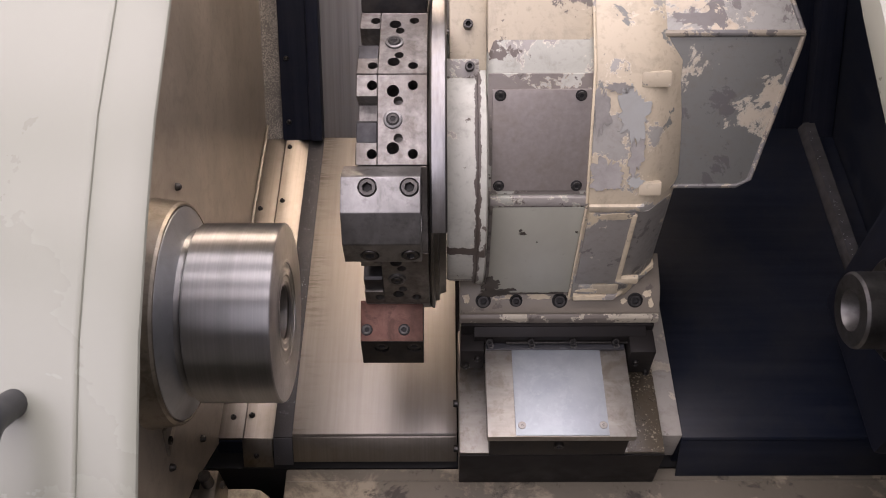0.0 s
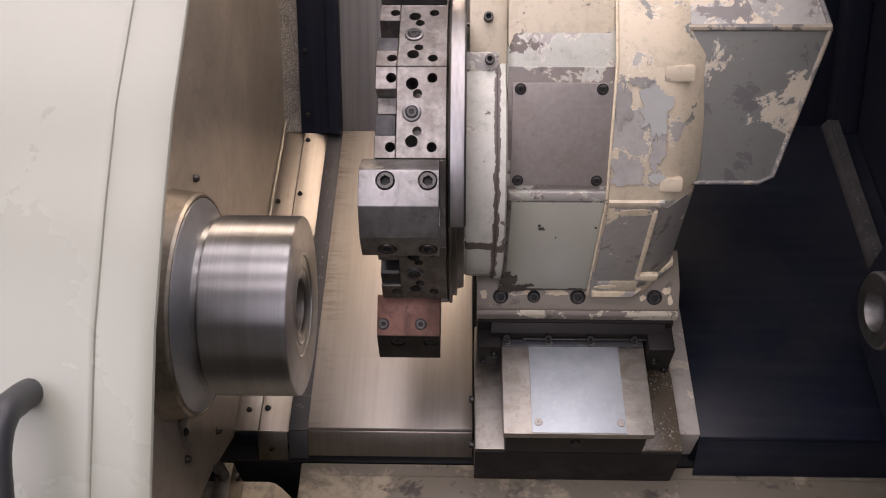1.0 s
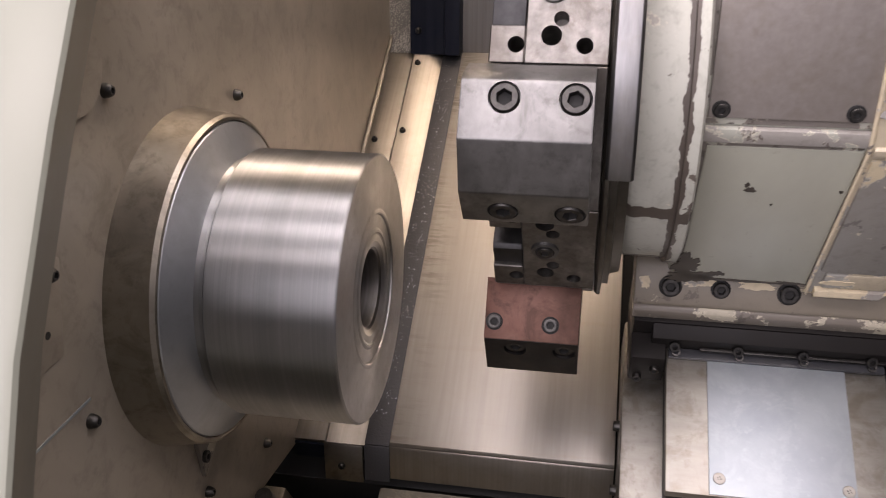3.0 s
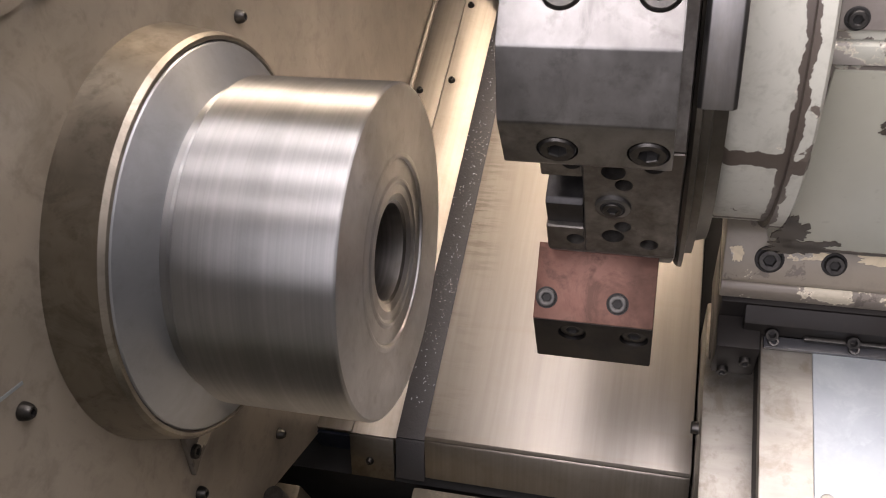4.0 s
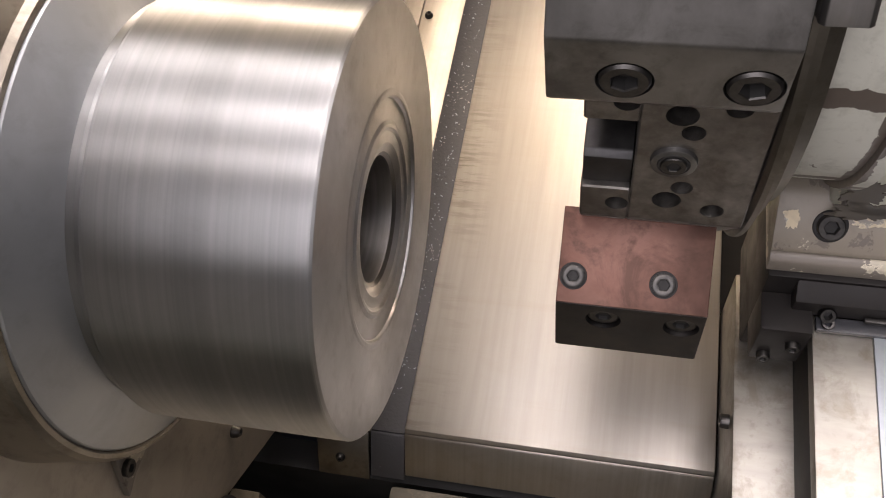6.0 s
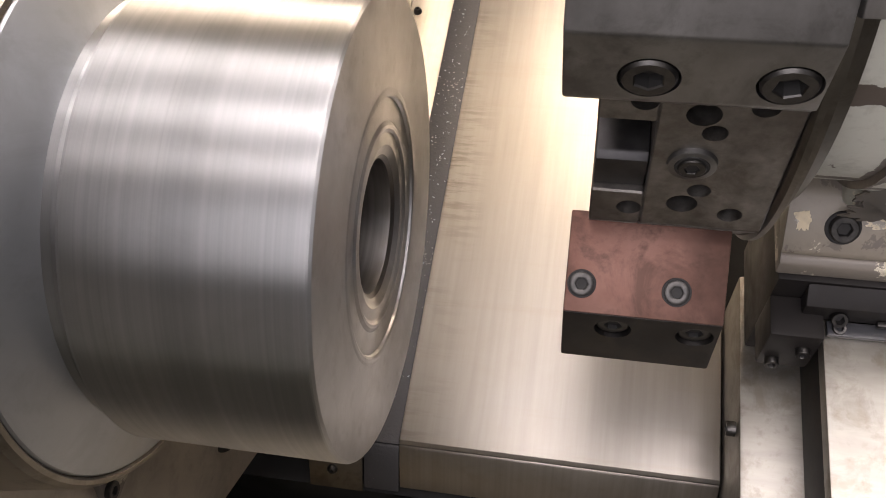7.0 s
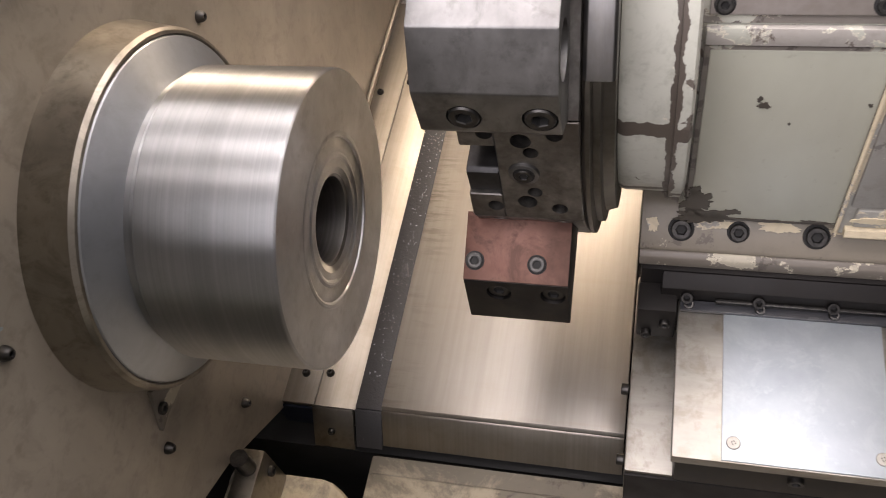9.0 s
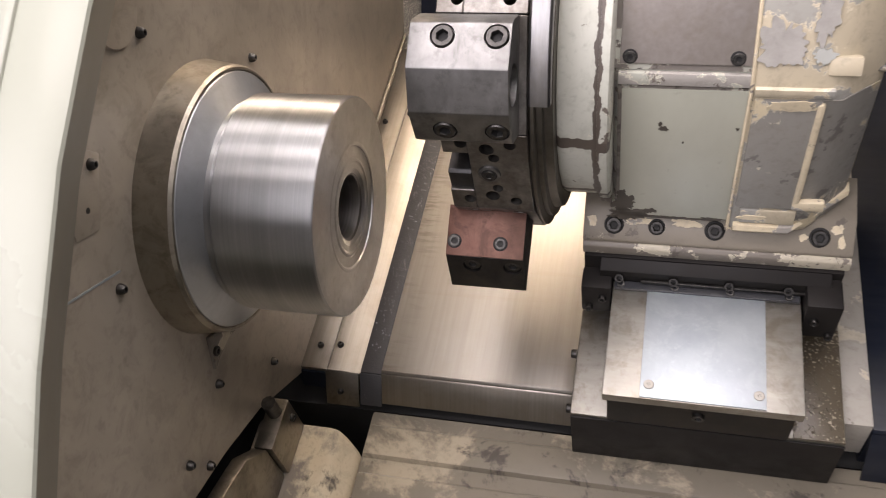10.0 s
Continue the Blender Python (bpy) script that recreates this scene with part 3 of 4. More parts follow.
rail = thing("cover_rail", "dark folded edge rail sprinkled with chips", "rail")
part("rail_fold", loft([[(0.641, -0.03, -0.36), (0.641, -0.03, -0.284), (0.641, 0.56, -0.284), (0.641, 0.56, -0.36)],
                        [(0.647, -0.03, -0.36), (0.647, -0.03, -0.272), (0.647, 0.56, -0.272), (0.647, 0.56, -0.36)],
                        [(0.668, -0.03, -0.36), (0.664, -0.03, -0.270), (0.664, 0.56, -0.270), (0.668, 0.56, -0.36)]]), RAIL, rail)
part("rail_gutter", box(0.6642, 0.699, -0.03, 0.56, -0.36, -0.290, 0.002), BLACK_SHEET, rail)
solid("wall_right", box(0.70, 0.72, 0.1, 1.55, 0.4, 2.1), BLACK_SHEET, "dark oily right wall of the enclosure", "wall", Matrix(), kind="structure")

# ---- saddle and cross slide ----
saddle = thing("saddle", "worn grey saddle with chipped paint and a way plate", "saddle")
part("saddle_base", box(0.042, 0.310, -0.056, 0.130, -0.345, -0.252, 0.003), PLATE_STEEL, saddle)
part("saddle_bar", prism([(0.150, -0.095), (0.112, -0.108), (0.106, -0.110), (0.084, -0.134), (0.0835, -0.137), (0.150, -0.137)], 0.043, 0.300, 0.002), SADDLE_PAINT, saddle, "grey bar with specks of cream paint")
part("bar_ledge", prism([(0.0825, -0.1372), (0.0790, -0.1405), (0.0785, -0.151), (0.150, -0.151), (0.150, -0.1372)], 0.0432, 0.2998, 0.0012), LEDGE_PAINT, saddle, "ledge with flaking cream paint")
part("front_face", box(0.0425, 0.3095, -0.0585, -0.0562, -0.345, -0.256, 0.0008), GRIME, saddle, "grimy black front face")
part("slide_block", box(0.045, 0.296, 0.075, 0.150, -0.251, -0.1515, 0.002), GRIME, saddle)
part("way_body", box(0.080, 0.256, -0.060, 0.074, -0.251, -0.193, 0.003), DARK_STEEL, saddle)
plate = part("way_plate", box(0.076, 0.260, -0.067, 0.066, -0.1925, -0.180, 0.0015), PLATE_STEEL, saddle)
alu = part("aluminium_plate", box(0.111, 0.226, -0.066, 0.057, -0.1798, -0.1780, 0.0005), ALU, saddle, "scratched pale aluminium plate")
for x in (0.119, 0.2195):
    screw(alu, x, -0.0525, -0.178, (0, 0, 1), 0.0050, 0.0012, name="screw", cross=True)
wiper_frame = part("wiper_frame", prism([(0.0745, -0.152), (0.0635, -0.160), (0.0635, -0.176), (0.0745, -0.176)], 0.062, 0.285, 0.0015), GRIME, saddle)
for x in (0.082, 0.136, 0.190, 0.246):
    screw(wiper_frame, x, 0.0640, -0.170, (0, -0.75, 0.66), 0.0048, 0.007)
    screw(wiper_frame, x + 0.002, 0.060, -0.1795, (0, -0.3, 1), 0.0040, 0.007)
# Strip widened and darkened to draw the shadow across the plate top.
part("wiper_shadow_strip", box(0.0775, 0.2585, 0.0540, 0.0634, -0.1795, -0.1755, 0.001), WIPER_SHADE, saddle, "glossy wiper strip coloured black for the shadow across the plate")
part("clamp_strip", box(0.104, 0.278, 0.0600, 0.0634, -0.1735, -0.1700, 0.0008), BOLT_STEEL, saddle)
screw(saddle, 0.168, -0.0600, -0.218, (0, -1, 0), 0.0062, 0.004)
part("corner_bracket", box(0.262, 0.2955, 0.040, 0.0748, -0.215, -0.160, 0.003), GRIME, saddle)
part("corner_bracket", box(0.044, 0.075, 0.048, 0.0748, -0.215, -0.170, 0.003), GRIME, saddle)
for x, s, n in ((0.272, 0.0400, -0.185), (0.289, 0.0400, -0.209), (0.052, 0.0480, -0.205), (0.066, 0.0480, -0.187)):
    screw(saddle, x, s, n, (0, -1, 0.2), 0.0042, 0.005)
FACE_N = (0, -0.737, 0.676)
for x, r in ((0.0734, 0.0078), (0.1155, 0.0066), (0.1713, 0.0078), (0.2682, 0.0078)):
    # Raised black disc: the shade of a counterbore drawn as colour.
    part("counterbore_shade", lathe([(0.0, 0.0), (0.0, r * 1.28), (0.0006, r * 1.22), (0.0006, 0.0)], 28), SHADE_BLACK, saddle, m=facing(x, 0.0950, -0.1221, FACE_N) @ pose(0, 0, 0, 0, -90))
    screw(saddle, x, 0.0950, -0.1221, FACE_N, r, 0.0046)
part("stop_screw", screw_mesh(0.005, 0.006), BOLT_STEEL, saddle, m=facing(0.041, 0.02, -0.262, (-1, 0, 0)))
part("stop_screw", screw_mesh(0.005, 0.006), BOLT_STEEL, saddle, m=facing(0.041, -0.035, -0.285, (-1, 0, 0)))
sludge = bmesh.new()
rnd = random.Random(5)
for _ in range(240):
    x, s = rnd.uniform(0.262, 0.308), rnd.uniform(-0.054, 0.06)
    size = rnd.uniform(0.0004, 0.0015)
    c = bmesh.new()
    bmesh.ops.create_icosphere(c, subdivisions=1, radius=size, matrix=Matrix.Translation((x, s, -0.2505)) @ pose(0, 0, 0, rnd.uniform(0, 90), 0, rnd.uniform(0, 180)) @ Matrix.Diagonal((1.8, 0.8, 0.6, 1)))
    add(sludge, c)
solid("metal_chips", sludge, SLUDGE, "oily swarf and chips on the saddle", "chips", kind="stuff")
solid("sludge_film", box(0.261, 0.309, -0.0555, 0.073, -0.2535, -0.2508, 0.001), SLUDGE, "brown oily sludge film on the saddle", "sludge")

# ---- turret housing ----
def outline(x, out=0.0):
    """Cross-section of the housing at x, pushed out of the faces by out."""
    pts = [(0.45, -0.112), (0.097 - out, -0.112), (0.097 - out, 0.076 - 0.3 * out), (0.172 - 0.87 * out, 0.204 + 0.5 * out), (0.235 - 0.5 * out, 0.240 + 0.87 * out), (0.45, 0.245 + out)]
    return [(x, s, n) for s, n in pts]


housing = thing("turret_housing", "cast turret housing with badly peeled cream and grey paint", "machine casting")
part("casting", loft([outline(0.070, -0.008), outline(0.076, -0.002), outline(0.182, -0.002)], 0.003), CAST_GREY, housing)
part("side_casting", loft([outline(0.1815, 0.006), outline(0.236, 0.006), outline(0.252, 0.002), outline(0.286, -0.030)], 0.004), CAST_MIX, housing, "casting end with cream paint flaked to grey filler")
part("neck_boss", lathe([(0.0265, 0.0), (0.0265, 0.148), (0.030, 0.150), (0.060, 0.150), (0.0605, 0.154), (0.069, 0.154), (0.071, 0.150), (0.071, 0.0)], 96, TURRET_S, TURRET_N), NECK_PAINT, housing, "neck with grey paint worn off in dark bands")


def on_upper(x, k, lift=0.0):
    """A point on the housing's upper front face, k metres above its lower edge."""
    return Vector((x, 0.0995 + 0.5 * k - 0.866 * lift, 0.077 + 0.866 * k + 0.5 * lift))


UPPER = Matrix.Translation(on_upper(0.128, 0.068)) @ pose(0, 0, 0, 60)
cover_plate = part("cover_plate", box(-0.0525, 0.0525, -0.058, 0.054, 0.000, 0.0055, 0.001), COVER_PLATE, housing, "grey-brown cover plate with four screws", m=UPPER)
part("worn_border", box(-0.0572, 0.0543, -0.0635, 0.0700, -0.002, 0.0012, 0.0006), WORN_BORDER, housing, "paint worn off round the cover plate", m=UPPER)
for x in (-0.0445, 0.0405):
    for k in (-0.052, 0.048):
        # Black disc round the screw, coloured for the shade of its seat.
        part("screw_shade_ring", lathe([(0.0, 0.0), (0.0, 0.0062), (0.0006, 0.0058), (0.0006, 0.0)], 24), SHADE_BLACK, cover_plate, m=Matrix.Translation((x, k, 0.0055)) @ pose(0, 0, 0, 0, -90))
        part("screw", screw_mesh(0.0046, 0.0035), BOLT_STEEL, cover_plate, m=Matrix.Translation((x, k, 0.0055)))
rib = box(0.074, 0.183, -0.006, 0.006, -0.004, 0.003, 0.0028)
part("rib", rib, CAST_GREY, housing, m=Matrix.Translation((0, 0.096, 0.0765)) @ pose(0, 0, 0, 75))
part("lower_panel", box(0.078, 0.1805, 0.0935, 0.0985, -0.104, 0.066, 0.001), PANEL_GREEN, housing, "flat grey-green painted panel")
part("panel_border", box(0.0745, 0.1812, 0.0950, 0.0990, -0.1045, 0.0685, 0.0006), WORN_BORDER, housing, "paint worn off round the panel")
part("side_panel", box(0.185, 0.2365, 0.0882, 0.0925, -0.075, 0.062, 0.0015), CAST_SLATE, housing, "slate filler with flakes of cream paint")
part("end_panel", loft([[(0.2375, 0.0905, -0.105), (0.2375, 0.0905, 0.062), (0.2375, 0.0955, 0.062), (0.2375, 0.0955, -0.105)], [(0.2520, 0.0938, -0.105), (0.2520, 0.0938, 0.060), (0.2520, 0.099, 0.060), (0.2520, 0.099, -0.105)], [(0.2845, 0.1245, -0.105), (0.2845, 0.1245, 0.055), (0.2845, 0.130, 0.055), (0.2845, 0.130, -0.105)]]), CAST_SLATE, housing, "slate filler end with cream flakes")
part("side_rib", box(0.183, 0.245, 0.0875, 0.094, 0.066, 0.075, 0.003), CAST_MIX, housing)
part("pocket", box(0.190, 0.240, 0.088, 0.0925, -0.098, -0.078, 0.002), CAST_MIX, housing)
part("drip_rib", box(0.2335, 0.240, 0.0862, 0.093, -0.066, 0.06, 0.003), CREAM_WORN, housing, m=Matrix.Translation((0.0, 0, 0)))
part("drip_foot", box(0.2335, 0.262, 0.0862, 0.094, -0.074, -0.062, 0.003), CREAM_WORN, housing)
part("lower_flange", loft([[(x, s0, n0 + d) for s0, d in ((0.0860, 0.0), (0.0840, 0.004), (0.0860, 0.009), (0.0960, 0.009), (0.0960, 0.0))] for x, n0 in ((0.186, -0.1090), (0.236, -0.1085))] + [[(0.288, s0 + 0.036, -0.0900 + d) for s0, d in ((0.0860, 0.0), (0.0840, 0.004), (0.0860, 0.009), (0.0960, 0.009), (0.0960, 0.0))]]), CREAM_WORN, housing, "cream lower flange, worn along its edge")
part("lifting_lug", box(0.230, 0.262, -0.011, 0.006, -0.004, 0.008, 0.0035), CAST_MIX, housing, m=Matrix.Translation(on_upper(0.0, 0.135)) @ pose(0, 0, 0, 60))
part("lifting_lug", box(0.236, 0.262, -0.008, 0.008, -0.004, 0.008, 0.0035), CAST_MIX, housing, m=Matrix.Translation(on_upper(0.0, 0.012)) @ pose(0, 0, 0, 60))
part("top_cover", prism([(0.185, 0.205), (0.24, 0.255), (0.43, 0.262), (0.43, 0.20)], 0.070, 0.1808, 0.004), TOP_CREAM, housing, "cream top cover worn at its edges")
part("neck_cover", prism([(0.185, 0.160), (0.1925, 0.1805), (0.2205, 0.2140), (0.262, 0.258), (0.43, 0.262), (0.43, 0.15)], 0.0300, 0.0705, 0.003), TOP_CREAM, housing, "cream cover over the neck")
part("guard_tab", box(0.026, 0.062, -0.012, 0.014, 0.0, 0.003, 0.001), CAST_GREY, housing, m=Matrix.Translation((0, 0.192, 0.1775)) @ pose(0, 0, 0, 45))
screw(housing, 0.0519, 0.194, 0.1825, (0, -0.6, 0.8), 0.0052, 0.009)
screw(housing, 0.050, 0.222, 0.216, (0, -0.6, 0.8), 0.0052, 0.009)
part("guard_pin", box(0.026, 0.066, 0.220, 0.226, 0.206, 0.210, 0.001), BRIGHT, housing)

ON_UPPER = Matrix.Translation(on_upper(0.128, 0.066)) @ pose(0, 0, 0, 60)
ON_LOWER = Matrix.Translation((0.078, 0.0935, 0.066)) @ pose(0, 0, 0, 90)


def worn_patch(parent, name, frame_m, x, y, rx, ry, lift, material, seed, ragged=0.30):
    """A paint island or a chip with a torn outline, a fraction of a millimetre proud."""
    rnd = random.Random(seed)
    waves = [(k, rnd.uniform(0, 6.28), rnd.uniform(0.4, 1.0) * ragged / k ** 0.75) for k in range(2, 27)]
    bm = bmesh.new()
    n = 84
    low_ring, top_ring = [], []
    for i in range(n):
        a = 2 * math.pi * i / n
        f = max(0.25, 1 + sum(w * math.sin(k * a + p) for k, p, w in waves))
        low_ring.append(bm.verts.new((x + rx * f * math.cos(a), y + ry * f * math.sin(a), lift - 0.0006)))
        top_ring.append(bm.verts.new((x + rx * f * math.cos(a) * 0.985, y + ry * f * math.sin(a) * 0.985, lift + 0.00035)))
    mid = bm.verts.new((x, y, lift + 0.00035))
    for i in range(n):
        j = (i + 1) % n
        bm.faces.new((low_ring[i], low_ring[j], top_ring[j], top_ring[i]))
        bm.faces.new((top_ring[i], top_ring[j], mid))
    part(name, bm, material, parent, m=frame_m, smooth=20)


for k, (x, y, rx, ry, paint) in enumerate((
        (0.0965, 0.030, 0.0150, 0.029, GREY_COAT), (0.0625, 0.034, 0.0085, 0.024, PRIMER), (0.0720, -0.038, 0.0190, 0.017, PRIMER),
        (0.1030, -0.016, 0.0080, 0.020, PRIMER), (0.0800, 0.058, 0.0120, 0.006, PRIMER), (0.1040, -0.046, 0.0070, 0.007, GREY_COAT))):
    worn_patch(housing, "paint_patch", ON_UPPER, x, y, rx, ry, 0.0079, paint, 40 + k, 0.34)
for k, (x, y, rx, ry) in enumerate(((0.0040, -0.1500, 0.0105, 0.0120), (0.0120, -0.1640, 0.0130, 0.0060), (0.0015, -0.1370, 0.0035, 0.0060), (0.0365, -0.0455, 0.0030, 0.0030), (0.0335, -0.0400, 0.0016, 0.0022),
                                    (0.0980, -0.0430, 0.0012, 0.0014), (0.0500, -0.1690, 0.0300, 0.0016), (0.0880, -0.1680, 0.0110, 0.0016), (0.0540, -0.0620, 0.0008, 0.0010), (0.0090, -0.1690, 0.0170, 0.0070), (0.0300, -0.1600, 0.0050, 0.0030))):
    worn_patch(housing, "paint_chip", ON_LOWER, x, y, rx, ry, 0.0004, CHIP_DARK, 70 + k, 0.38)
for k, (x, y, rx, ry, lift) in enumerate(((0.1370, -0.0085, 0.0180, 0.0060, 0.0057), (0.1230, -0.1550, 0.0120, 0.0036, 0.0057))):
    worn_patch(housing, "paint_patch", ON_LOWER, x, y, rx, ry, lift, CREAM_WORN, 90 + k, 0.22)
ON_BAR = Matrix.Translation((0.0734, 0.0950, -0.1221)) @ pose(0, 0, 0, 47.5)
for k, (x, y, rx, ry) in enumerate(((-0.0216, 0.0026, 0.0045, 0.0058), (0.0245, 0.0050, 0.0130, 0.0042), (0.0705, 0.0054, 0.0145, 0.0042), (0.1330, 0.0056, 0.0290, 0.0038),
                                    (0.1800, -0.0010, 0.0040, 0.0036), (0.2100, 0.0086, 0.0058, 0.0045), (0.2150, -0.0040, 0.0034, 0.0060))):
    worn_patch(saddle, "paint_patch", ON_BAR, x, y, rx, ry, 0.0, CREAM_WORN, 120 + k, 0.24)

motor = thing("turret_motor_box", "slate-grey motor box with flaked cream paint", "motor box")
low = [(0.235, 0.122, 0.070), (0.352, 0.122, 0.070), (0.366, 0.125, 0.078), (0.400, 0.198, 0.205), (0.403, 0.206, 0.217), (0.235, 0.206, 0.217)]
high = [(0.235, 0.2065, 0.2175), (0.4025, 0.2065, 0.2175), (0.391, 0.238, 0.237), (0.376, 0.310, 0.283), (0.235, 0.310, 0.283)]
part("box_shell", loft([low, [(x, s + 0.13, n - 0.075) for x, s, n in low]], 0.005), CAST_MOTOR, motor)
part("box_top", loft([high, [(x, s + 0.13, n - 0.075) for x, s, n in high]], 0.004), TOP_PAINT, motor, "cream top face flaked to grey")


def bead(points, r):
    """A rounded weld-like bead along a line of points."""
    rings = []
    for k, p in enumerate(points):
        a, b = Vector(points[max(0, k - 1)]), Vector(points[min(len(points) - 1, k + 1)])
        m = (b - a).to_track_quat("Z", "Y").to_matrix()
        rings.append([tuple(Vector(p) + m @ Vector((r * math.cos(q * math.pi / 4), r * math.sin(q * math.pi / 4), 0))) for q in range(8)])
    return loft(rings)


part("casting_edge", bead(outline(0.1812, 0.0066)[1:5], 0.0016), CREAM_WORN, housing, "cream line along the casting edge")
part("worn_rim", bead(low[:5], 0.0026), RIM_PAINT, motor, "box edge worn to cream primer")
part("ledge_bead", bead([low[5], (0.32, 0.2063, 0.2172), low[4]], 0.0036), RIM_PAINT, motor)
part("top_rim", bead(high[1:4], 0.0026), RIM_PAINT, motor)

# ---- turret ----
turret = thing("tool_turret", "twelve-sided steel tool turret with slots and bolt holes", "tool turret")
HALF = FLAT * math.tan(radians(15)) - 0.0004
IN = 0.10
HI = IN * math.tan(radians(15))


def station_body():
    right = prism([(-FLAT, -HALF), (-FLAT, HALF), (-IN, HI), (-IN, -HI)], -0.0440, 0.0075, 0.0008, 1)
    left = prism([(-FLAT, -HALF), (-FLAT, -0.024), (-FLAT + 0.030, -0.024), (-FLAT + 0.030, 0.024), (-FLAT, 0.024), (-FLAT, HALF), (-IN, HI), (-IN, -HI)], -0.0660, -0.0440, 0.0008, 1)
    holes = []
    for z in (-1, 1):
        holes += [drill(-0.0075, z * 0.036, 0.0052, 0.045, -FLAT), drill(-0.028, z * 0.030, 0.0064, 0.05, -FLAT), drill(-0.0225, z * 0.0195, 0.0048, 0.016, -FLAT)]
    right = carve(right, holes)
    left = carve(left, [drill(-0.0495, z * 0.036, 0.0052, 0.045, -FLAT) for z in (-1, 1)])
    return add(right, left)


STATION = mesh_of("station", station_body(), TURRET_STEEL, 25)
WEDGE = mesh_of("wedge", prism([(-FLAT + 0.003, -0.0235), (-FLAT + 0.001, -0.003), (-FLAT + 0.004, -0.0005), (-FLAT + 0.0295, 0.002), (-FLAT + 0.0295, -0.0235)], -0.0655, -0.0445, 0.001), WEDGE_STEEL, 25)
for k in range(12):
    f = station_frame(30 * k)
    part("station", STATION, TURRET_STEEL, turret, m=f)
    if k in (0, 2, 3):
        part("wedge", WEDGE, BLOCK, turret, "dark steel clamping wedge", m=f)
        part("clamp_washer", lathe([(0.0, 0.0), (0.0, 0.0098), (0.0018, 0.0094), (0.0022, 0.0088), (0.0022, 0.0)], 36), BLOCK, turret, m=f @ Matrix.Translation((-0.028, -FLAT, 0.0)) @ pose(0, 0, 0, 0, 0, -90))
        # Black disc for the shaded gap between washer and screw.
        part("washer_gap_shade", lathe([(0.0022, 0.0), (0.0022, 0.0069), (0.0025, 0.0067), (0.0025, 0.0)], 28), SHADE_BLACK, turret, m=f @ Matrix.Translation((-0.028, -FLAT, 0.0)) @ pose(0, 0, 0, 0, 0, -90))
        part("clamp_screw", screw_mesh(0.0056, 0.0034), BOLT_STEEL, turret, m=f @ facing(-0.028, -FLAT, 0.0, (0, -1, 0)))
part("back_disc", lathe([(0.0080, 0.0), (0.0080, 0.181), (0.0100, 0.183), (0.0125, 0.183), (0.0135, 0.174), (0.0180, 0.174), (0.0190, 0.166), (0.0260, 0.164), (0.0264, 0.0)], 128, TURRET_S, TURRET_N), STRIP_DARK, turret, "oil-browned stepped turret disc")
part("front_disc", lathe([(-0.060, 0.0), (-0.060, 0.104), (-0.050, 0.104)], 64, TURRET_S, TURRET_N), TURRET_STEEL, turret)

guard = bmesh.new()
rings = []
for k in range(25):
    a = radians(24 + k * 4.6)
    rings.append([(x, TURRET_S - r * math.cos(a), TURRET_N + r * math.sin(a)) for x, r in ((0.0095, 0.1845), (0.0095, 0.193), (0.0115, 0.195), (0.0255, 0.195), (0.0275, 0.193), (0.0275, 0.1845))])
solid("turret_guard", loft(rings, 0.0006), BRIGHT, "bright curved steel guard over the turret disc", "guard")

# boring-bar holder on the station above the working one
holder = thing("boring_bar_holder", "ground steel boring bar holder with four black cap screws", "tool holder", BED @ station_frame(30))
prof = [(-FLAT - 0.0005, -0.0475), (-FLAT - 0.024, -0.0475), (-FLAT - 0.0285, -0.0455), (-FLAT - 0.0470, -0.0190), (-FLAT - 0.0500, 0.0165), (-FLAT - 0.0305, 0.0465), (-FLAT - 0.024, 0.0485), (-FLAT - 0.0005, 0.0485)]
body = prism(prof, -0.0780, 0.0010, 0.0012)
bar = bmesh.new()
bmesh.ops.create_cone(bar, cap_ends=True, segments=48, radius1=0.0165, radius2=0.0165, depth=0.10, matrix=Matrix.Translation((-0.035, -FLAT - 0.027, 0)) @ pose(0, 0, 0, 0, 90))
NU, ND = Vector((0, -0.839, 0.545)), Vector((0, -0.820, -0.572))
seats = []
for x in (-0.0515, -0.0100):
    for nn, y, z in ((NU, -FLAT - 0.0360, 0.0378), (ND, -FLAT - 0.0356, -0.0355)):
        c = bmesh.new()
        bmesh.ops.create_cone(c, cap_ends=True, segments=40, radius1=0.0098, radius2=0.0098, depth=0.020, matrix=facing(x, y, z, nn) @ Matrix.Translation((0, 0, 0.004)))
        seats.append(c)
part("holder_body", carve(body, [bar] + seats), BLOCK, holder, smooth=25)
for x in (-0.0515, -0.0100):
    for nn, y, z in ((NU, -FLAT - 0.0360, 0.0378), (ND, -FLAT - 0.0356, -0.0355)):
        p = Vector((x, y, z)) - nn * 0.0066
        screw(holder, *p, nn, 0.0089, 0.0075, name="cap_screw", spin=x * 4000)
part("foot_plug", lathe([(-0.004, 0.0), (-0.004, 0.007), (0.0, 0.007), (0.0, 0.0)], 24), DARK_STEEL, holder, m=Matrix.Translation((-0.060, -FLAT - 0.014, -0.0475)) @ pose(0, 0, 0, 0, 90))

# reddish block on the station below
red = thing("square_tool_block", "reddish coppered steel tool block, underside coloured dark for shade, with two screws", "tool block", BED @ station_frame(-30))
rb = prism([(-FLAT + 0.004, 0.0288), (-FLAT - 0.0440, 0.0288), (-FLAT - 0.0690, -0.010), (-FLAT + 0.004, -0.020)], -0.0740, -0.0010, 0.0012)
UNDER = Vector((0, -0.8406, 0.5417))
pockets = []
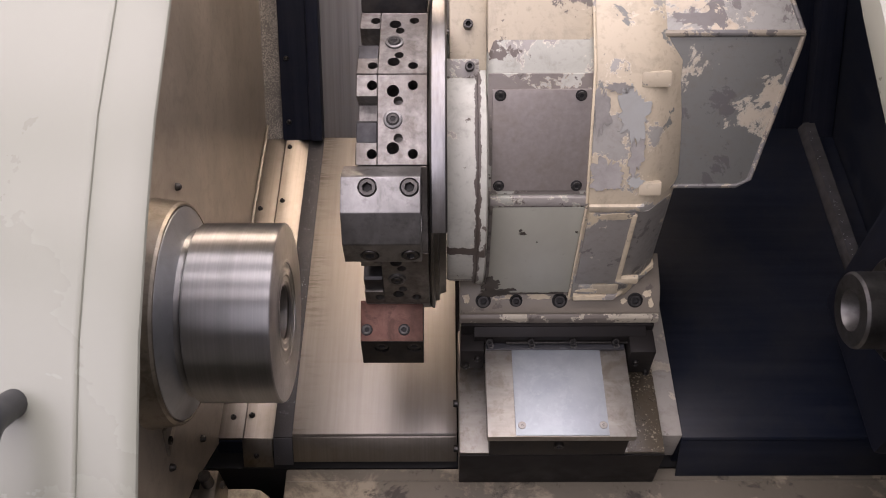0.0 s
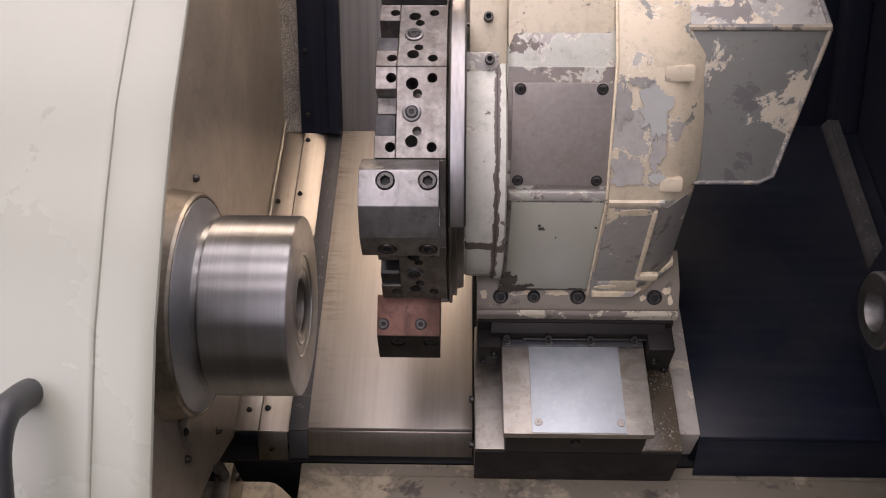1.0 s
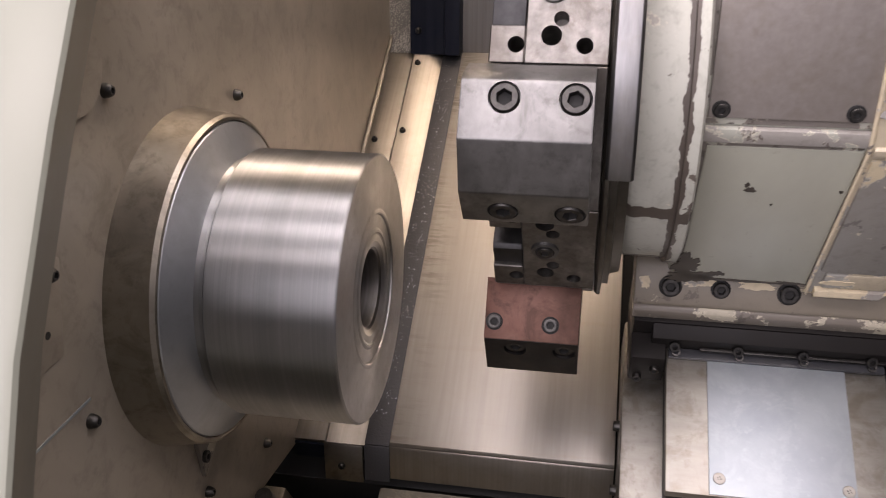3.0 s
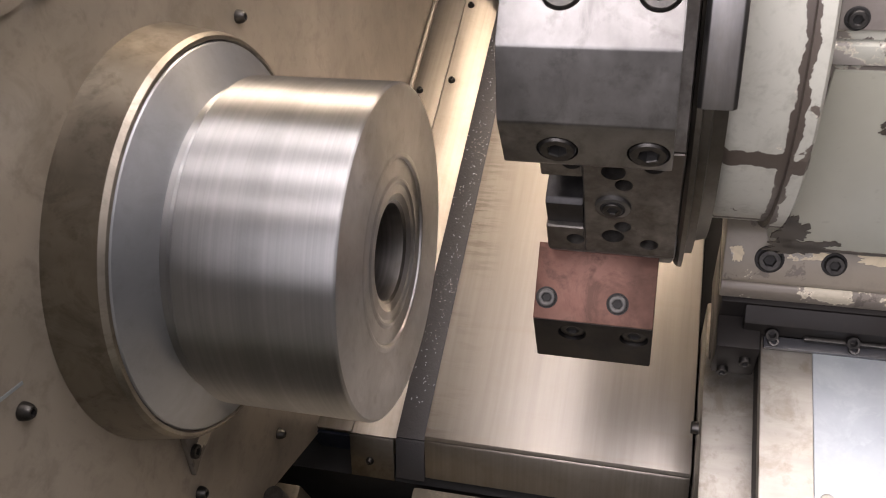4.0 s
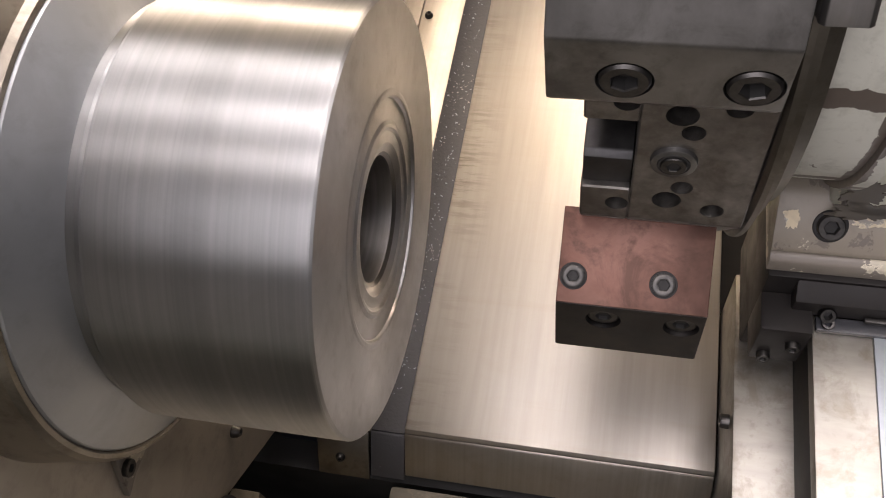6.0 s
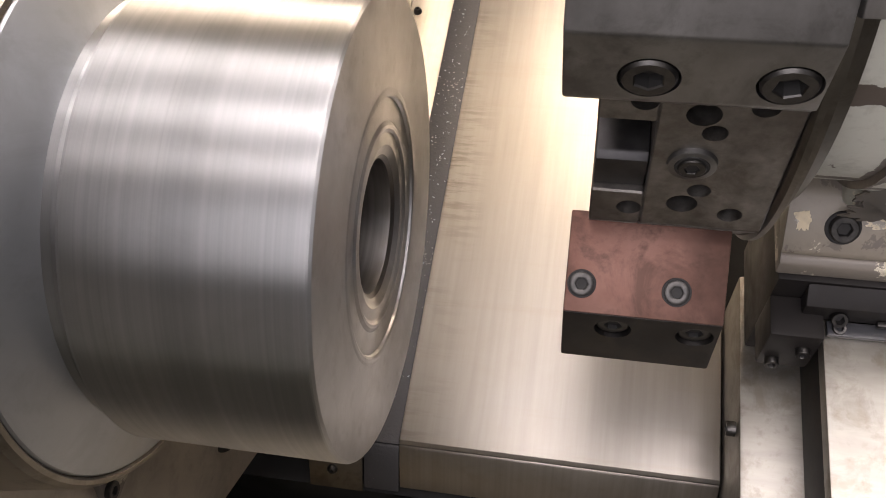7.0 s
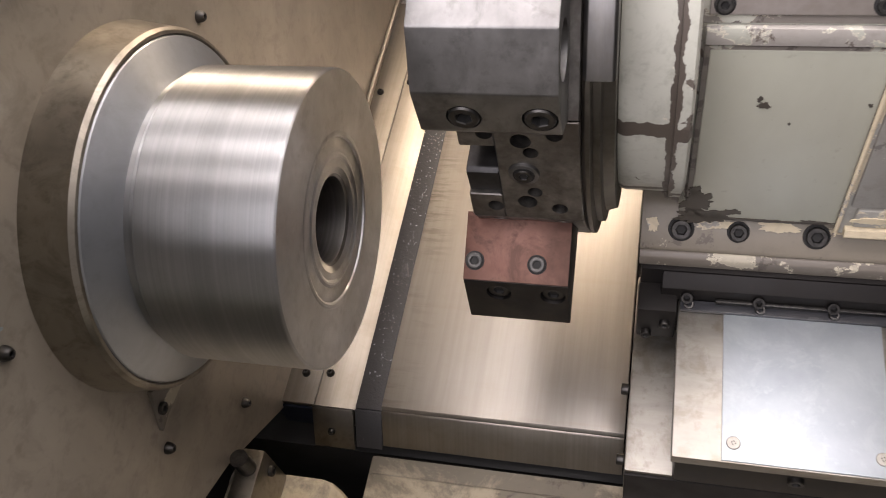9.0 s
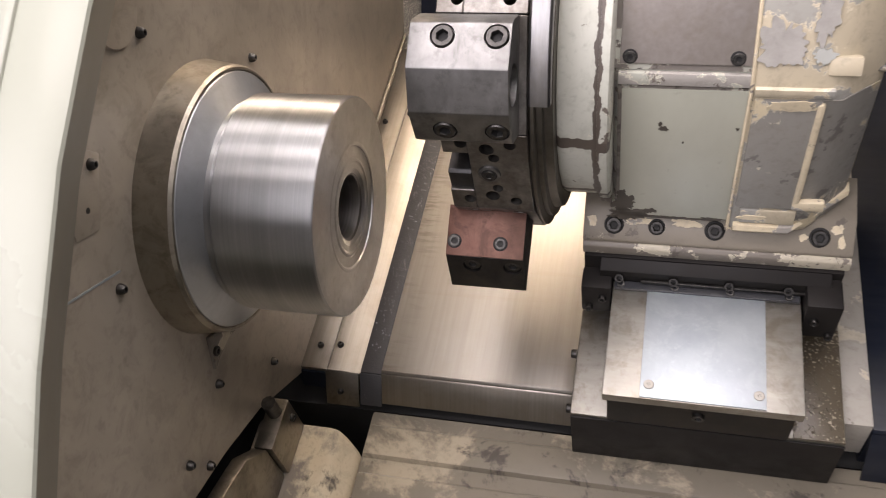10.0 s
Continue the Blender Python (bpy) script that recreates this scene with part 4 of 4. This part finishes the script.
for x in (-0.050, -0.012):
    c = bmesh.new()
    bmesh.ops.create_cone(c, cap_ends=True, segments=32, radius1=0.0088, radius2=0.0088, depth=0.012, matrix=facing(x, -FLAT - 0.0510, 0.0180, UNDER))
    pockets.append(c)
# Body coloured near black for sides that face down, away from the light.
part("block_body", carve(rb, pockets), DARK_STEEL, red, "block body coloured near black for its shaded sides", smooth=25)
part("top_face", prism([(-FLAT + 0.004, 0.0285), (-FLAT - 0.0437, 0.0285), (-FLAT - 0.0432, 0.0302), (-FLAT + 0.004, 0.0302)], -0.0738, -0.0012, 0.0004), COPPER, red, "reddish coppered top face")
for x in (-0.0665, -0.0232):
    # Black disc in place of the shade round each set screw.
    part("counterbore_shade", lathe([(0.0, 0.0), (0.0, 0.0068), (0.0004, 0.0066), (0.0004, 0.0)], 28), SHADE_BLACK, red, m=Matrix.Translation((x, -FLAT - 0.0300, 0.0302)) @ pose(0, 0, 0, 0, -90))
    screw(red, x, -FLAT - 0.0300, 0.0302, (0, 0, 1), 0.0056, 0.0020, name="set_screw")
for x in (-0.050, -0.012):
    p = Vector((x, -FLAT - 0.0510, 0.0180)) - UNDER * 0.005
    part("clamp_screw", screw_mesh(0.0078, 0.003), BOLT_STEEL, red, m=facing(*p, UNDER))

solid("black_tool_holder", box(-0.066, 0.006, -FLAT - 0.055, -FLAT - 0.0005, -0.045, 0.047, 0.002), DARK_STEEL, "black oxide tool holder block on the turret", "tool holder", BED @ station_frame(120))

# ---- tailstock ----
tail = thing("tailstock", "steel tailstock quill with a bored face", "tailstock")
part("quill", lathe([(0.700, 0.0), (0.700, 0.043), (0.476, 0.043), (0.473, 0.040), (0.473, 0.0235), (0.480, 0.0190), (0.540, 0.0170), (0.540, 0.0)], 72), BLOCK, tail)
part("quill_collar", lathe([(0.515, 0.0435), (0.515, 0.056), (0.518, 0.059), (0.560, 0.059), (0.560, 0.0435)], 72), BLOCK, tail)
part("tail_body", box(0.56, 0.695, -0.075, 0.16, -0.224, 0.085, 0.012), NAVY, tail)
for a in (40, 130, 220, 310):
    screw(tail, 0.515, 0.051 * math.cos(radians(a)), 0.051 * math.sin(radians(a)), (-1, 0, 0), 0.0045, 0.003)

# ---- bed casting below ----
bed = thing("bed_casting", "dirty worn cream bed casting with oily ledges", "machine bed")
part("bed_body", prism([(-0.035, -0.62), (-0.035, -0.352), (-0.42, -0.347), (-0.50, -0.62)], -0.200, 0.70, 0.004), BED_PAINT, bed)
part("upper_ledge", prism([(-0.052, -0.356), (-0.055, -0.347), (-0.092, -0.345), (-0.097, -0.356)], -0.198, 0.698, 0.003), BED_PAINT, bed)
part("lower_ledge", prism([(-0.112, -0.356), (-0.115, -0.3455), (-0.160, -0.3440), (-0.166, -0.356)], -0.198, 0.698, 0.003), BED_PAINT, bed)
part("oil_slot", box(0.170, 0.300, -0.1115, -0.0980, -0.3520, -0.3495, 0.001), GRIME, bed, "black oily slot")
solid("bed_end_casting", loft([[(-0.330, -0.070, -0.62), (-0.330, -0.070, -0.330), (-0.330, -0.46, -0.330), (-0.330, -0.46, -0.62)],
                               [(-0.228, -0.070, -0.62), (-0.228, -0.070, -0.330), (-0.228, -0.46, -0.330), (-0.228, -0.46, -0.62)],
                               [(-0.2005, -0.090, -0.62), (-0.2005, -0.090, -0.352), (-0.2005, -0.46, -0.352), (-0.2005, -0.46, -0.62)]], 0.010), END_PAINT, "cream cast bed end stained with oil", "machine casting")
part("seam", prism([(-0.190, 0.108), (-0.189, 0.1095), (-0.1335, 0.072), (-0.1345, 0.0705)], -0.2932, -0.2925), ALU, wall, "scraped bright sheet seam")
stop = thing("stop_block", "oily steel stop block with a black bolt below the wall", "stop block")
part("block", box(-0.2925, -0.270, -0.135, -0.074, -0.330, -0.262, 0.003), RIM_STEEL, stop)
part("foot", prism([(-0.136, -0.262), (-0.165, -0.222), (-0.225, -0.194), (-0.43, -0.085), (-0.43, -0.34), (-0.136, -0.34)], -0.2925, -0.2755, 0.003), RIM_STEEL, stop)
part("adjusting_bolt", lathe([(-0.012, 0.0), (-0.012, 0.008), (0.012, 0.008), (0.012, 0.0)], 24), BOLT_STEEL, stop, m=Matrix.Translation((-0.281, -0.092, -0.250)) @ pose(0, 0, 0, 0, 90))
screw(stop, -0.270, -0.085, -0.285, (1, 0, 0), 0.005, 0.004)
bracket = thing("corner_bracket", "small scraped steel bracket under the spindle flange", "bracket")
part("bracket_plate", prism([(-0.101, -0.086), (-0.040, -0.131), (-0.046, -0.139), (-0.080, -0.121), (-0.104, -0.119), (-0.116, -0.121)], -0.2932, -0.2890, 0.001), LEDGE_PAINT, bracket)
screw(bracket, -0.289, -0.104, -0.106, (1, 0, 0), 0.0050, 0.003, name="screw")
screw(bracket, -0.289, -0.056, -0.127, (1, 0, 0), 0.0040, 0.003, name="screw")
part("round_cap", lathe([(-0.293, 0.0), (-0.2905, 0.0), (-0.2905, 0.030), (-0.2930, 0.031)], 48, 0.006, 0.215), WALL_PAINT, wall, "round sheet cap screwed to the wall")
small = thing("wall_patch_plate", "small sheet plate screwed to the wall", "plate")
part("patch_sheet", prism([(-0.126, 0.115), (-0.150, 0.130), (-0.118, 0.205), (-0.085, 0.155)], -0.2928, -0.2918, 0.0004), WALL_PAINT, small)
# Black dot standing in for the shaded inside of a small hole.
part("hole_shade", lathe([(-0.2916, 0.0), (-0.2914, 0.0022), (-0.2917, 0.0024)], 16, -0.125, 0.136), SHADE_BLACK, small)
# Added black boxes: the dark of the gaps below is put in as colour.
solid("shade_box_below", box(-0.80, -0.40, -0.5, 0.6, -0.75, -0.10), SHADE_BLACK, "black box standing in for the shaded inside of the machine base", "wall", kind="structure")
solid("shade_box_bed_back", box(-0.40, 0.72, -0.030, 0.60, -0.62, -0.3625), SHADE_BLACK, "black box standing in for the shade under the way covers", "wall", kind="structure")

# ---- doors ----
LINE = [(0.470, 0.70), (0.472, 0.85), (0.480, 0.95), (0.505, 1.054), (0.540, 1.158), (0.578, 1.235), (0.618, 1.307), (0.679, 1.389), (0.745, 1.490), (0.795, 1.620), (0.835, 1.800), (0.858, 1.995)]


def along_line(section):
    """A closed section of (x, depth behind the skin) drawn along LINE."""
    rings = []
    for i, (y, z) in enumerate(LINE):
        a, b = LINE[max(0, i - 1)], LINE[min(len(LINE) - 1, i + 1)]
        t = Vector((b[0] - a[0], b[1] - a[1])).normalized()
        rings.append([(x, y + t.y * d, z - t.x * d) for x, d in section])
    return loft(rings)


FOLD = [(-0.2380, 0.0), (-0.2355, 0.0003), (-0.2340, 0.0012), (-0.2334, 0.0026)]
door = thing("machine_door", "cream enamelled curved sliding door, slid open", "door", Matrix())
part("door_skin", along_line([(-1.10, 0.0)] + FOLD + [(-0.2340, 0.0050), (-0.2410, 0.0042), (-1.10, 0.0042)]), CREAM, door)
part("door_edge", along_line([(-0.2350, 0.0032), (-0.2270, 0.0024), (-0.2080, 0.0040), (-0.1970, 0.0066), (-0.1940, 0.0082), (-0.1931, 0.0105), (-0.1953, 0.0115), (-0.2340, 0.0070)]), CREAM, door, "cream folded door edge")
part("door_return", along_line([(-0.1935, 0.0111), (-0.2228, 0.0680), (-0.2248, 0.0672), (-0.1955, 0.0117)]), SEAL, door, "dark grey door return")
right_door = thing("machine_door", "cream enamelled door edge at the tailstock end", "door", Matrix())
part("door_edge", bevelled(along_line([(0.366, 0.0), (0.70, 0.0), (0.70, 0.030), (0.366, 0.030)]), 0.004, 2, 50), CREAM, right_door)

handle = bpy.data.curves.new("door_handle", "CURVE")
handle.dimensions, handle.bevel_depth, handle.bevel_resolution, handle.use_fill_caps = "3D", 0.0105, 6, True
sp = handle.splines.new("BEZIER")
knots = [(-0.2785, 0.533, 1.115), (-0.2770, 0.506, 1.119), (-0.2750, 0.484, 1.119), (-0.2730, 0.467, 1.106), (-0.2700, 0.456, 1.080), (-0.2680, 0.450, 1.04), (-0.2680, 0.446, 0.96), (-0.2680, 0.48, 0.87)]
sp.bezier_points.add(len(knots) - 1)
for bp, k in zip(sp.bezier_points, knots):
    bp.co, bp.handle_left_type, bp.handle_right_type = k, "AUTO", "AUTO"
tmp = bpy.data.objects.new("tmp", handle)
scene.collection.objects.link(tmp)
hm = bpy.data.meshes.new_from_object(tmp.evaluated_get(bpy.context.evaluated_depsgraph_get()))
bpy.data.objects.remove(tmp)
hm.materials.clear()
hm.materials.append(PLASTIC)
hm.shade_smooth()
part("handle", hm, PLASTIC, door, "black plastic bow handle")

# ---- enclosure roof and the hall behind the camera ----
solid("ceiling", box(-1.1, 0.9, 0.86, 1.55, 2.0, 2.03), CREAM, "cream sheet roof of the machine", "roof", Matrix(), kind="structure")
solid("floor", box(-4, 4, -4.5, 2.2, -0.03, 0.0), CONCRETE, "grey concrete workshop floor", "floor", Matrix(), kind="structure")
solid("apron", box(-1.1, 0.9, 0.43, 0.46, 0.0, 0.72), CREAM, "cream lower front of the machine", "machine front", Matrix())
